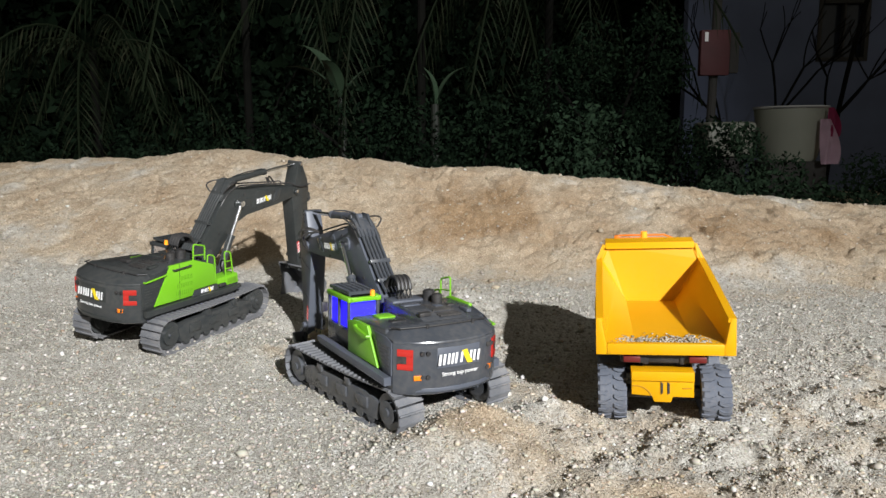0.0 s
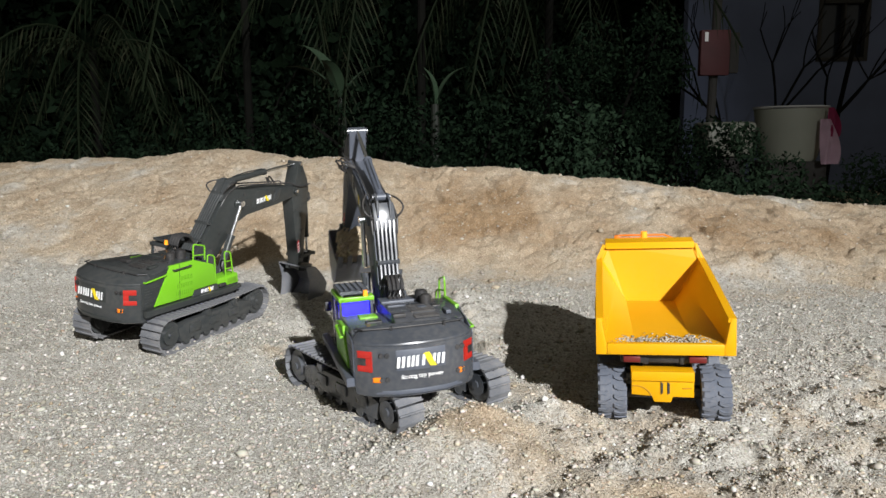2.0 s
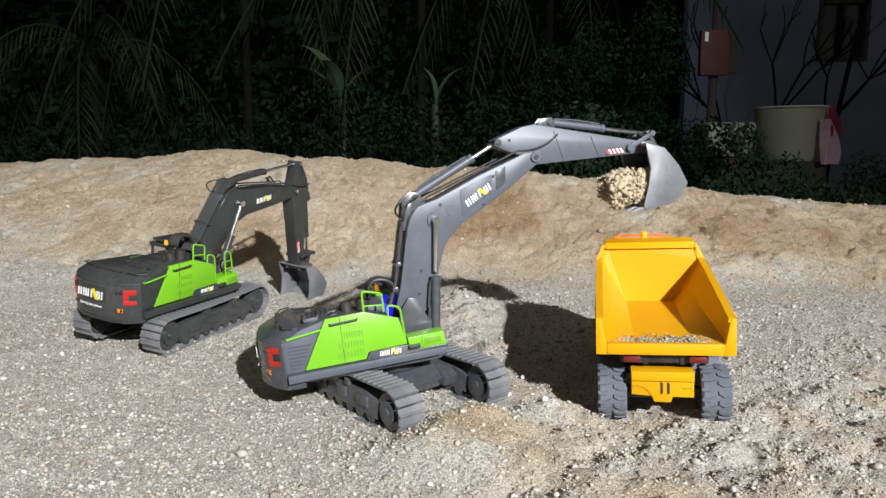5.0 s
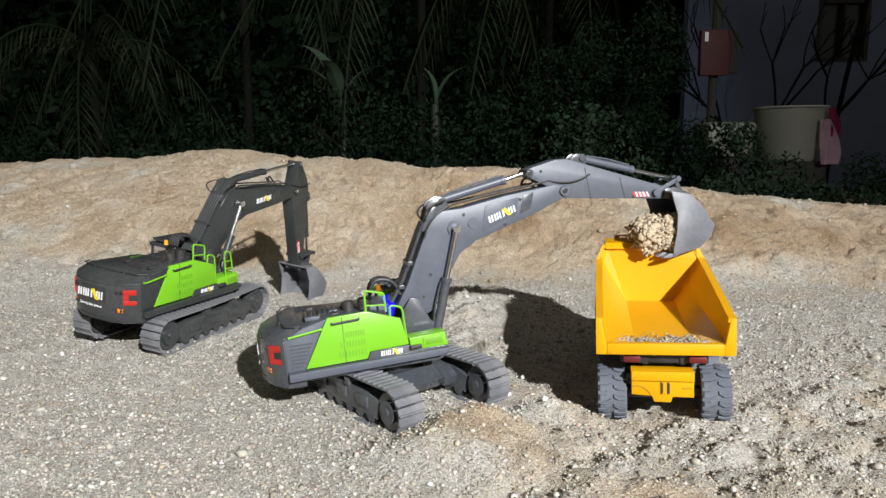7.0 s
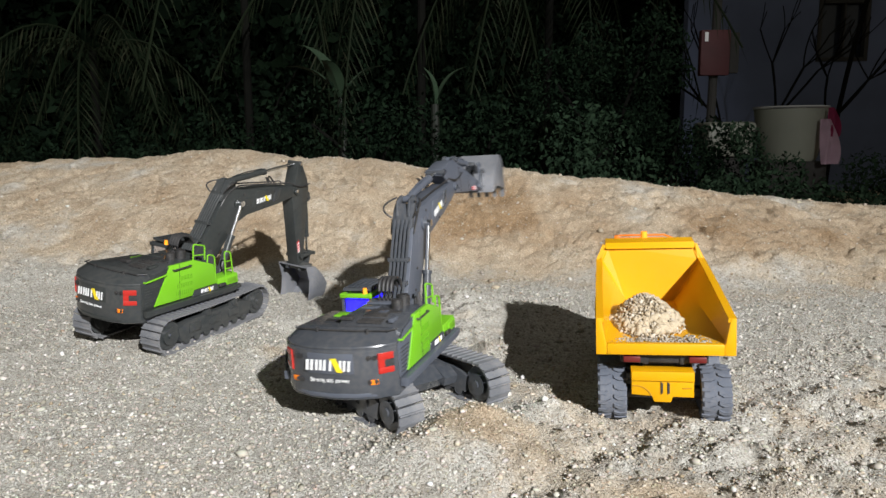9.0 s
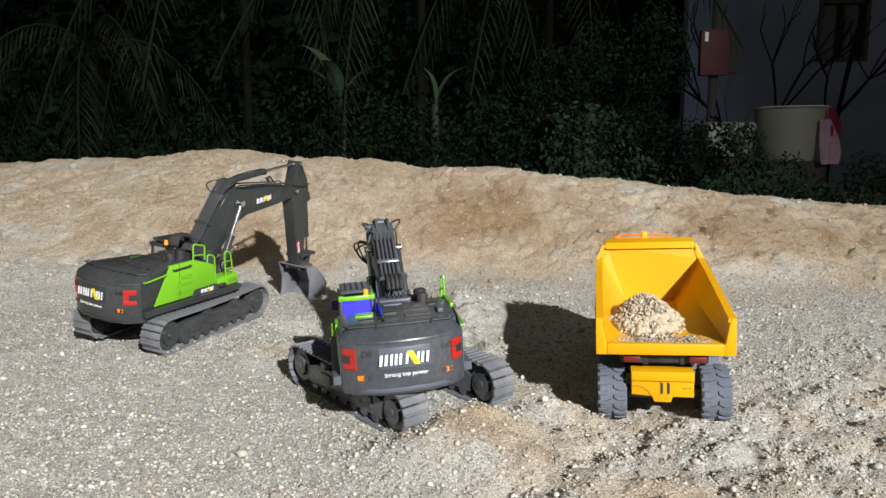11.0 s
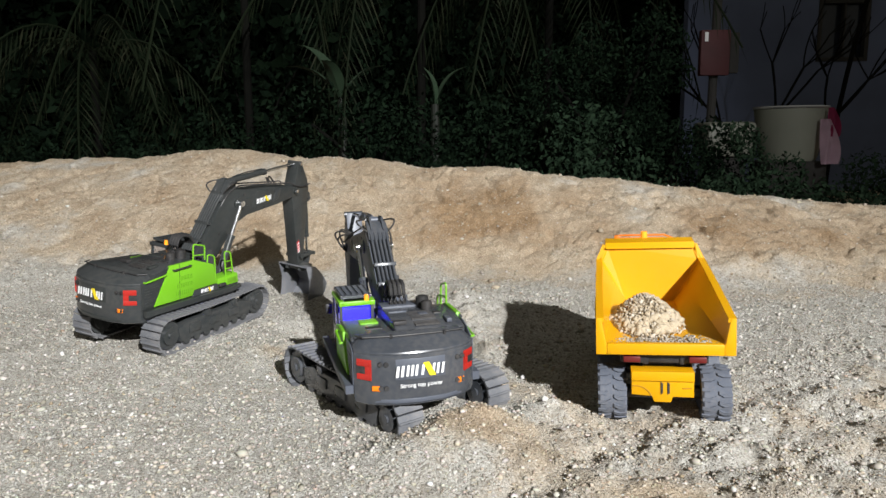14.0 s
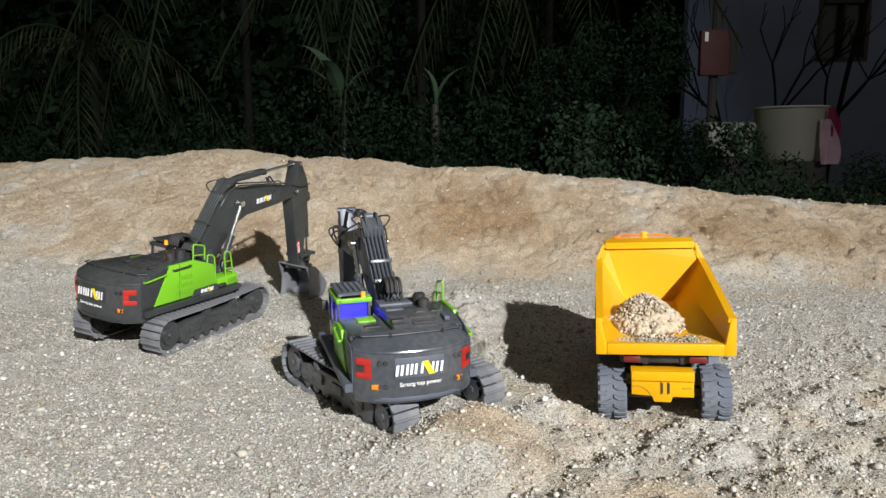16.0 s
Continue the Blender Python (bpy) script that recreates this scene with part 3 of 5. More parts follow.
    bm_tube(bm, ring, 0.012, 6)
    part("rim", bm, STEEL_RIM, tub)
    stand = empty("block_stand", pose(2.93, 6.0, -0.3), "rough block stand under the tub", "stand")
    part("block", shape(bm_box, -0.24, 0.24, -0.2, 0.2, 0, 0.469, 0.02), DARK_WOOD, stand)

    trough = empty("trough", pose(2.45, 6.2, 0.2), "low cream basin standing beside the post", "basin")
    part("shell", shape(bm_box, -0.2, 0.22, -0.2, 0.2, 0, 0.3, 0.04), TANK, trough)
    part("foot", shape(bm_box, -0.15, 0.15, -0.15, 0.15, -0.5, -0.001, 0.02), DARK_WOOD, trough)

    cloth = empty("hanging_cloth", pose(3.12, 5.72, 0.17), "pink and maroon cloth hung over the tub", "cloth")
    for name, mat, x0, x1, z0, z1, y in (("pink_fold", PINK, -0.09, 0.06, -0.02, 0.34, -0.02), ("maroon_fold", MAROON, -0.02, 0.07, 0.2, 0.43, 0.0)):
        bm = bmesh.new()
        rows = []
        for i in range(9):
            t = i / 8
            rows.append([bm.verts.new((x0 + (x1 - x0) * (s * (0.55 + 0.45 * math.sin(2.2 * t)) + 0.2 * t), y + 0.02 * math.sin(9 * s + 3 * t), z1 + (z0 - z1) * t)) for s in [k / 8 for k in range(9)]])
        for a, b in zip(rows, rows[1:]):
            for i in range(8):
                bm.faces.new((a[i], a[i + 1], b[i + 1], b[i]))
        bmesh.ops.solidify(bm, geom=bm.faces[:], thickness=0.006)
        part(name, bm, mat, cloth)

    tree = empty("bare_tree", pose(3.2, 7.2, -0.3), "bare branching tree before the house wall", "tree")
    rs = random.Random(8)
    bm = bmesh.new()

    def limb(p, d, length, r, depth):
        q = p + d * length
        bend = p.lerp(q, 0.5) + Vector((rs.uniform(-1, 1), rs.uniform(-1, 1), 0)) * length * 0.12
        bm_tube(bm, arc(p, bend, q, 4), r, 6)
        if depth:
            for _ in range(3 if depth > 1 else 2):
                nd = (d + Vector((rs.uniform(-0.8, 0.8), rs.uniform(-0.4, 0.4), rs.uniform(-0.15, 0.5)))).normalized()
                limb(q, nd, length * rs.uniform(0.55, 0.8), r * 0.6, depth - 1)

    for x, d in ((-0.1, Vector((-0.35, 0, 1))), (0.1, Vector((0.08, 0, 1))), (0.35, Vector((0.45, 0, 1)))):
        limb(Vector((x, 0, 0)), d.normalized(), 0.85, 0.02, 3)
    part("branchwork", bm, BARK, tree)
    lean = empty("leaning_trunk", pose(3.75, 6.9, -0.3), "near-black leaning trunk before the house", "tree")
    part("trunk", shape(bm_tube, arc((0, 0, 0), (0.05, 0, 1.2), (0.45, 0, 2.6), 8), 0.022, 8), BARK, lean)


yard()

# ---- excavators ----
PIVOT_BOOM, PIVOT_STICK, PIVOT_BUCKET = Vector((0.0427, 0.0, 0.1523)), Vector((0.3255, 0.0, 0.3125)), Vector((0.527, 0.0, 0.285))
ARM_Y = -0.011
PIN_LIFT_BASE, PIN_LIFT = Vector((0.0795, 0.0, 0.1074)), Vector((0.128, 0.0, 0.2715))
PIN_CROWD_BASE, PIN_CROWD = Vector((0.110, 0.0, 0.3175)), Vector((0.2665, 0.0, 0.3485))
PIN_CURL_BASE, PIN_LINK, PIN_ROCK, PIN_DRAG = Vector((0.3655, 0.0, 0.3635)), Vector((0.499, 0.0, 0.290)), Vector((0.5433, 0.0, 0.3097)), Vector((0.560, 0.0, 0.2735))
LINK_LENGTH, DRAG_LENGTH = (PIN_ROCK - PIN_LINK).length, (PIN_DRAG - PIN_ROCK).length
TRACK_SHOES = 58


def shifted(pts, pivot):
    return [(x - pivot.x, z - pivot.z) for x, z in pts]


def logo(name, m, length, parent):
    """The maker's sign as plain white bars with a slanted yellow one."""
    h = length * 0.22
    white = bmesh.new()
    for a, b in ((0.0, 0.055), (0.1, 0.155), (0.21, 0.26), (0.3, 0.35), (0.39, 0.44), (0.52, 0.57), (0.74, 0.79), (0.83, 0.88), (0.93, 0.98)):
        bm_prism(white, [((a - 0.5) * length, -h / 2), ((b - 0.5) * length, -h / 2), ((b - 0.47) * length, h / 2), ((a - 0.47) * length, h / 2)], 0, 0.0006, "z")
    p = part(name, white, WHITE, parent, "plain white printed bars", False)
    p.matrix_basis = m
    yellow = bmesh.new()
    bm_prism(yellow, [(0.2 * length, -h * 0.62), (0.33 * length, -h * 0.62), (0.18 * length, h * 0.7), (0.06 * length, h * 0.62)], 0, 0.0008, "z")
    p = part("print_accent", yellow, YELLOW_PRINT, parent, "yellow slanted print", False)
    p.matrix_basis = m


def words(text, size, m, parent, mat):
    cu = bpy.data.curves.new("lettering", "FONT")
    cu.body, cu.size, cu.extrude = text, size, 0.0002
    cu.align_x, cu.align_y = "CENTER", "CENTER"
    tmp = new("lettering_source", cu)
    me = bpy.data.meshes.new_from_object(tmp.evaluated_get(bpy.context.evaluated_depsgraph_get()))
    bpy.data.objects.remove(tmp)
    me.name = "lettering"
    me.materials.clear()
    me.materials.append(mat)
    ob = part("lettering", me, None, parent, "white slogan lettering")
    ob.matrix_basis = m


def build_track(root, side):
    """One crawler track: frame, sprocket, idler, rollers and shoes."""
    y0, y1 = (0.067, 0.107) if side > 0 else (-0.107, -0.067)
    bm = bmesh.new()
    ym = (y0 + y1) / 2
    bm_prism(bm, [(-0.108, 0.0155), (0.108, 0.0155), (0.114, 0.044), (0.08, 0.053), (-0.08, 0.053), (-0.114, 0.044)], y0 + 0.003, y1 - 0.003, "y", 0.002)
    out = y1 - 0.004 if side > 0 else y0 - 0.0
    for x in (-0.07, -0.01, 0.05):
        bm_box(bm, x - 0.016, x + 0.016, out - 0.001, out + 0.004, 0.028, 0.045, 0.0015)
    for x in (-0.03, 0.055):
        bm_box(bm, x - 0.007, x + 0.007, ym - 0.02, ym + 0.02, 0.05, 0.0625, 0.001)
    track = part("crawler_track", bm, BODY, root, "dusty dark crawler track")
    for x in [-0.09 + 0.03 * k for k in range(7)]:
        part("track_roller", shape(bm_rod, (x, y0 + 0.004, 0.0155), (x, y1 - 0.004, 0.0155), 0.0095, 14), BODY, track)
    for nm, x in (("sprocket", -0.137), ("idler_wheel", 0.137)):
        bm = bmesh.new()
        bm_rod(bm, (x, y0 + 0.006, 0.037), (x, y1 - 0.006, 0.037), 0.0275, 24)
        bm_rod(bm, (x, y0 + 0.001, 0.037), (x, y1 - 0.001, 0.037), 0.018, 18)
        bm_rod(bm, (x, y0 - 0.002, 0.037), (x, y1 + 0.002, 0.037), 0.007, 10)
        for k in range(14):
            a = k * 2 * math.pi / 14
            bm_box(bm, x + 0.0275 * math.cos(a) - 0.002, x + 0.0275 * math.cos(a) + 0.002, ym - 0.006, ym + 0.006, 0.037 + 0.0275 * math.sin(a) - 0.002, 0.037 + 0.0275 * math.sin(a) + 0.002)
        part(nm, bm, BODY, track)
    bm = bmesh.new()
    bm_prism(bm, [(-0.006, 0), (0.006, 0), (0.0058, 0.0024), (-0.003, 0.003), (-0.0036, 0.0052), (-0.0058, 0.0052)], -0.0225, 0.0225)
    bm_box(bm, -0.006, 0.004, -0.009, -0.003, -0.005, 0)
    bm_box(bm, -0.006, 0.004, 0.003, 0.009, -0.005, 0)
    me = mesh_of("track_shoe", bm, SHOE, False)
    half, r, zc = 0.137, 0.0335, 0.037
    total = 4 * half + 2 * math.pi * r
    for k in range(TRACK_SHOES):
        s = (k + 0.3) * total / TRACK_SHOES
        if s < 2 * half:
            sag = -0.003 * math.sin(math.pi * s / (2 * half))
            x, z, a = half - s, zc + r + sag, 0
        elif s < 2 * half + math.pi * r:
            a = (s - 2 * half) / r
            x, z = -half - r * math.sin(a), zc + r * math.cos(a)
        elif s < 4 * half + math.pi * r:
            x, z, a = -half + s - 2 * half - math.pi * r, zc - r, math.pi
        else:
            a = math.pi + (s - 4 * half - math.pi * r) / r
            x, z = half - r * math.sin(a), zc + r * math.cos(a)
        shoe = part("track_shoe", me, None, track)
        shoe.matrix_basis = Matrix.Translation((x, ym, z)) @ Matrix.Rotation(-a, 4, "Y")
    return track


def handrail(bm, pts, r=0.0017):
    bm_tube(bm, pts, r, 6)


def build_upper(root, lit, extra_rail):
    up = part("upper", shape(bm_prism, [(-0.168, 0.073), (0.07, 0.073), (0.083, 0.08), (0.083, 0.088), (-0.168, 0.088)], -0.088, 0.088, "y", 0.002), BODY, root)
    # running boards along both sides
    for s in (-1, 1):
        bm = bmesh.new()
        a, b = sorted((s * 0.0885, s * 0.101))
        bm_prism(bm, [(-0.165, 0.079), (0.07, 0.083), (0.084, 0.088), (0.084, 0.0945), (-0.165, 0.0915)], a, b, "y", 0.0015)
        part("running_board", bm, STEEL, up)
    # counterweight
    plan = [(-0.14, 0.0885), (-0.168, 0.0885), (-0.179, 0.079), (-0.19, 0.0655), (-0.202, 0.036), (-0.2055, 0.0), (-0.202, -0.036), (-0.19, -0.0655), (-0.179, -0.079), (-0.168, -0.0885), (-0.14, -0.0885)]

    def ring(z, k, back):
        return [(-0.14 + (x + 0.14) * k + back, y * (0.7 + 0.3 * k) if k < 1 else y, z) for x, y in plan]

    bm = bmesh.new()
    bm_loft(bm, [ring(0.065, 0.86, 0), ring(0.068, 0.96, 0), ring(0.075, 1, 0), ring(0.1385, 1, 0), ring(0.14, 0.97, 0), ring(0.1425, 0.985, 0), ring(0.1445, 0.97, 0), ring(0.1555, 0.56, 0), ring(0.158, 0.45, 0)])
    cw = part("counterweight", bm, BODY, up, "dark grey rounded counterweight")
    # thin seam and raised rear plate follow the curve
    bm = bmesh.new()
    back = plan[3:8]
    outer = [(x - 0.0012, y * 0.92) for x, y in back]
    inner = [(x + 0.004, y * 0.92) for x, y in back[::-1]]
    bm_prism(bm, outer + inner, 0.106, 0.1355, "z", 0.0005)
    part("rear_plate", bm, STEEL, up)
    bm = bmesh.new()
    bm_prism(bm, [(x - 0.0012, y * 0.95) for x, y in plan[2:9]] + [(x + 0.004, y * 0.95) for x, y in plan[8:1:-1]], 0.0715, 0.0775, "z", 0.0005)
    part("rear_bumper", bm, STEEL, up)
    for y in (-0.06, 0.052):
        for z in (0.128, 0.0935):
            bm = bmesh.new()
            for d in (-0.004, 0.004):
                x = -0.2055 + 0.0155 * (abs(y + d) / 0.0655) ** 1.7
                bm_rod(bm, (x + 0.004, y + d, z), (x - 0.003, y + d, z), 0.0034, 10)
            part("tow_eye", bm, BLACK, up)
    # hood
    bm = bmesh.new()
    bm_prism(bm, [(-0.1405, 0.088), (-0.1405, 0.157), (-0.10, 0.1655), (-0.04, 0.1655), (-0.004, 0.158), (0.004, 0.12), (0.004, 0.088)], -0.0865, 0.02, "y", 0.003)
    bm_prism(bm, [(-0.1405, 0.088), (-0.1405, 0.155), (-0.10, 0.153), (-0.03, 0.150), (-0.024, 0.145), (-0.024, 0.088)], 0.0205, 0.0865, "y", 0.003)
    part("hood", bm, BODY, up)
    bm = bmesh.new()
    for k in range(9):
        x = -0.132 + 0.0075 * k
        bm_box(bm, x, x + 0.003, -0.05, -0.012, 0.160, 0.1665 if x > -0.11 else 0.163)
    part("hood_grille", bm, BLACK, up)
    for x, y, w, d in ((-0.085, -0.035, 0.014, 0.014), (-0.085, -0.058, 0.012, 0.012), (-0.06, 0.0, 0.014, 0.03), (-0.1, 0.045, 0.012, 0.024), (-0.12, 0.01, 0.01, 0.02), (-0.12, -0.065, 0.022, 0.008)):
        z = 0.1655 if y < 0.02 else 0.153
        part("hood_plate", shape(bm_box, x - w / 2, x + w / 2, y - d / 2, y + d / 2, z - 0.004, z + 0.0015, 0.0006), STEEL if w > 0.0125 else BLACK, up)
    part("hood_plate", shape(bm_box, -0.035, -0.002, -0.055, 0.018, 0.156, 0.1675, 0.001), STEEL, up)
    part("badge_plate", shape(bm_box, -0.07, -0.045, 0.032, 0.06, 0.148, 0.1535, 0.0006), GREEN, up, "small green hood badge plate")
    # right and left green doors
    door = [(-0.139, 0.0935), (-0.045, 0.0945), (-0.04, 0.105), (0.021, 0.107), (0.012, 0.15), (-0.04, 0.1685), (-0.0998, 0.167)]
    dr = part("side_door", shape(bm_prism, door, -0.0915, -0.085, "y", 0.0012), GREEN, up, "lime green side door with vents")
    # vent slots are flat strips; their darker green paints the shade inside
    for a, b, z0, n in ((-0.087, -0.048, 0.103, 5), (-0.084, -0.048, 0.118, 5), (-0.079, -0.048, 0.133, 5)):
        bm = bmesh.new()
        for k in range(9):
            x = a + (b - a) * k / 8
            bm_box(bm, x, x + 0.002, -0.0921, -0.0913, z0, z0 + 0.009)
        part("vent_slot", bm, material("vent_shade_green", (0.12, 0.32, 0.012), 0.5), dr)
    bm = bmesh.new()
    handrail(bm, [(-0.094, -0.0915, 0.158), (-0.094, -0.096, 0.158), (-0.052, -0.096, 0.160), (-0.052, -0.0915, 0.160)])
    part("door_handle", bm, BLACK, up)
    bm = bmesh.new()
    handrail(bm, [(-0.160, -0.0885, 0.1455), (-0.160, -0.0935, 0.1455), (-0.109, -0.0935, 0.152), (-0.109, -0.0885, 0.152)], 0.0018)
    part("grab_rail", bm, GREEN, up)
    part("seam", shape(bm_box, -0.0785, -0.0777, -0.0919, -0.0912, 0.094, 0.167), BLACK, up)
    for s in (-1, 1):
        a, b = sorted((s * 0.0884, s * 0.0902))
        crest = [(-0.1025, 0.1645), (-0.140, 0.1555)] if s < 0 else [(-0.112, 0.1465), (-0.148, 0.1465)]
        part("quarter_panel", shape(bm_prism, [(-0.166, 0.0925), (-0.1405, 0.0925), *crest, (-0.166, 0.141)], a, b, "y", 0.0006), STEEL, up)
        for k in range(7):
            z = 0.098 + 0.0055 * k
            x1 = -0.1395 + (z - 0.0925) * 0.52
            a, b = sorted((s * 0.0901, s * 0.0907))
            part("grille_slat", shape(bm_box, -0.16, x1 - 0.006, a, b, z, z + 0.002), BODY, up)
    left = [(-0.125, 0.0935), (-0.022, 0.0935), (-0.022, 0.143), (-0.05, 0.149), (-0.09, 0.149)]
    part("side_door", shape(bm_prism, left, 0.085, 0.0915, "y", 0.0012), GREEN, up, "lime green side door with vents")
    bm = bmesh.new()
    handrail(bm, [(-0.10, 0.0915, 0.135), (-0.10, 0.096, 0.135), (-0.055, 0.096, 0.142), (-0.055, 0.0915, 0.142)], 0.0022)
    part("grab_rail", bm, GREEN, up)
    # skirt with the maker's sign, and front green box
    part("sill", shape(bm_prism, [(-0.048, 0.092), (0.082, 0.092), (0.082, 0.0965), (0.03, 0.0965), (0.022, 0.106), (-0.039, 0.1045), (-0.044, 0.0945)], -0.0922, -0.085, "y", 0.0006), BODY, up)
    box = part("tool_box", shape(bm_prism, [(0.024, 0.0968), (0.0835, 0.0968), (0.08, 0.1185), (0.022, 0.1165)], -0.0925, -0.062, "y", 0.0015), GREEN, up)
    part("box_frame", shape(bm_prism, [(0.044, 0.1), (0.079, 0.1005), (0.077, 0.115), (0.044, 0.1145)], -0.0945, -0.0922, "y", 0.001), GREEN, box)
    # flat plate in a darker green, painting the shade of a recess
    part("box_recess", shape(bm_prism, [(0.048, 0.1025), (0.075, 0.103), (0.074, 0.1128), (0.048, 0.1122)], -0.0949, -0.0944, "y", 0.0004), material("shaded_green", (0.13, 0.33, 0.012), 0.5), box)
    part("step", shape(bm_box, 0.022, 0.04, -0.1, -0.0945, 0.1, 0.106, 0.001), BLACK, up)
    # handrails
    bm = bmesh.new()
    y = -0.088
    handrail(bm, [(-0.04, y, 0.163), (-0.0395, y, 0.194)] + arc((-0.0395, y, 0.196), (-0.039, y, 0.2), (-0.034, y, 0.199), 3) + [(-0.015, y, 0.194)] + arc((-0.013, y, 0.1935), (-0.0095, y, 0.192), (-0.0095, y, 0.188), 3) + [(-0.0092, y, 0.163)])
    handrail(bm, [(-0.0395, y, 0.177), (-0.0095, y, 0.174)], 0.0013)
    part("handrail", bm, GREEN, up, "bright green tube handrail")
    bm = bmesh.new()
    y = -0.0895
    handrail(bm, [(-0.004, y, 0.152), (-0.003, y, 0.167)] + arc((-0.003, y, 0.169), (-0.002, y, 0.1725), (0.003, y, 0.171), 3) + [(0.010, y, 0.169)] + arc((0.012, y, 0.168), (0.0165, y, 0.166), (0.0165, y, 0.16), 3) + [(0.0195, y, 0.108)])
    part("handrail", bm, GREEN, up, "bright green tube handrail")
    if extra_rail:
        bm = bmesh.new()
        y = -0.088
        handrail(bm, [(0.05, y, 0.117), (0.046, y, 0.165)] + arc((0.046, y, 0.167), (0.047, y, 0.171), (0.052, y, 0.17), 3) + [(0.058, y, 0.168)] + arc((0.06, y, 0.167), (0.063, y, 0.166), (0.064, y, 0.161), 3) + [(0.071, y, 0.117)])
        for z in (0.132, 0.148):
            handrail(bm, [(0.048, y, z), (0.067, y, z)], 0.0013)
        part("handrail", bm, GREEN, up, "bright green tube ladder rail")
    # bar across the rear edge of the hood
    bm = bmesh.new()
    handrail(bm, [(-0.148, 0.082, 0.158), (-0.163, 0.074, 0.159), (-0.171, 0.03, 0.1595), (-0.171, -0.03, 0.1595), (-0.163, -0.074, 0.159), (-0.148, -0.082, 0.158)], 0.0012)
    for y in (-0.045, 0.034):
        bm_rod(bm, (-0.17, y, 0.153), (-0.17, y, 0.162), 0.0025, 8)
    part("rear_bar", bm, BLACK, up)
    for x, r, h in ((-0.062, 0.009, 0.178), (-0.036, 0.0105, 0.18)):
        bm = bmesh.new()
        bm_rod(bm, (x, -0.048, 0.16), (x, -0.048, h), r, 18)
        bm_rod(bm, (x, -0.048, h), (x, -0.048, h + 0.002), r * 0.8, 18)
        part("exhaust_cap", bm, BLACK, up)
    # lamps on the rear
    for s in (-1, 1):
        lens = bmesh.new()
        p = [(-0.1742, 0.0853), (-0.1905, 0.0687), (-0.1865, 0.0655), (-0.172, 0.081)]
        q = [(x, y * s) for x, y in p]
        bm_prism(lens, q, 0.1235, 0.1335, "z", 0.0004)
        bm_prism(lens, q, 0.104, 0.1125, "z", 0.0004)
        bm_prism(lens, [(-0.1838, 0.0755 * s), (-0.1905, 0.0687 * s), (-0.1865, 0.0655 * s), (-0.181, 0.072 * s)], 0.1125, 0.1235, "z")
        part("tail_light", lens, RED, up, "red tail light lens")
        bm = bmesh.new()
        bm_prism(bm, [(-0.174, 0.0851 * s), (-0.1836, 0.0753 * s), (-0.181, 0.072 * s), (-0.172, 0.081 * s)], 0.1128, 0.1232, "z")
        part("lamp_housing", bm, BLACK, up)
        bm = bmesh.new()
        bm_prism(bm, [(-0.1912, 0.0675 * s), (-0.1962, 0.0572 * s), (-0.191, 0.055 * s), (-0.187, 0.065 * s)], 0.0895, 0.0965, "z", 0.0005)
        part("marker_lamp", bm, ORANGE, up, "small amber marker lamp")
    # signs
    logo("sign_print", Matrix.Translation((-0.2068, 0.002, 0.119)) @ Matrix.Rotation(radians(-90), 4, "Z") @ Matrix.Rotation(radians(90), 4, "X"), 0.07, up)
    words("Strong top power", 0.0085, Matrix.Translation((-0.2072, 0.0, 0.0975)) @ Matrix.Rotation(radians(-90), 4, "Z") @ Matrix.Rotation(radians(90), 4, "X"), up, WHITE)
    logo("sign_print", Matrix.Translation((-0.007, -0.0923, 0.0993)) @ Matrix.Rotation(radians(90), 4, "X"), 0.034, up)
    # boom foot brackets and central deck
    for y in (ARM_Y - 0.031, ARM_Y + 0.027):
        part("boom_bracket", shape(bm_prism, [(0.005, 0.086), (0.09, 0.086), (0.088, 0.115), (0.07, 0.128), (0.055, 0.165), (0.04, 0.168), (0.026, 0.15)], y, y + 0.004, "y", 0.001), BODY, up)
    part("deck_block", shape(bm_box, 0.004, 0.075, -0.06, 0.028, 0.0885, 0.102, 0.002), BODY, up)
    for k in range(4):
        y = ARM_Y - 0.0105 + 0.007 * k
        line = arc((-0.020, y, 0.158), (-0.026, y, 0.203), (-0.002, y, 0.2015), 6) + arc((0.001, y, 0.201), (0.022, y, 0.199), (0.028, y * 0.9, 0.172), 6)
        part("hose_loop", shape(bm_tube, line, 0.0031, 8), BLACK, up)
    build_cab(up, lit)
    return up


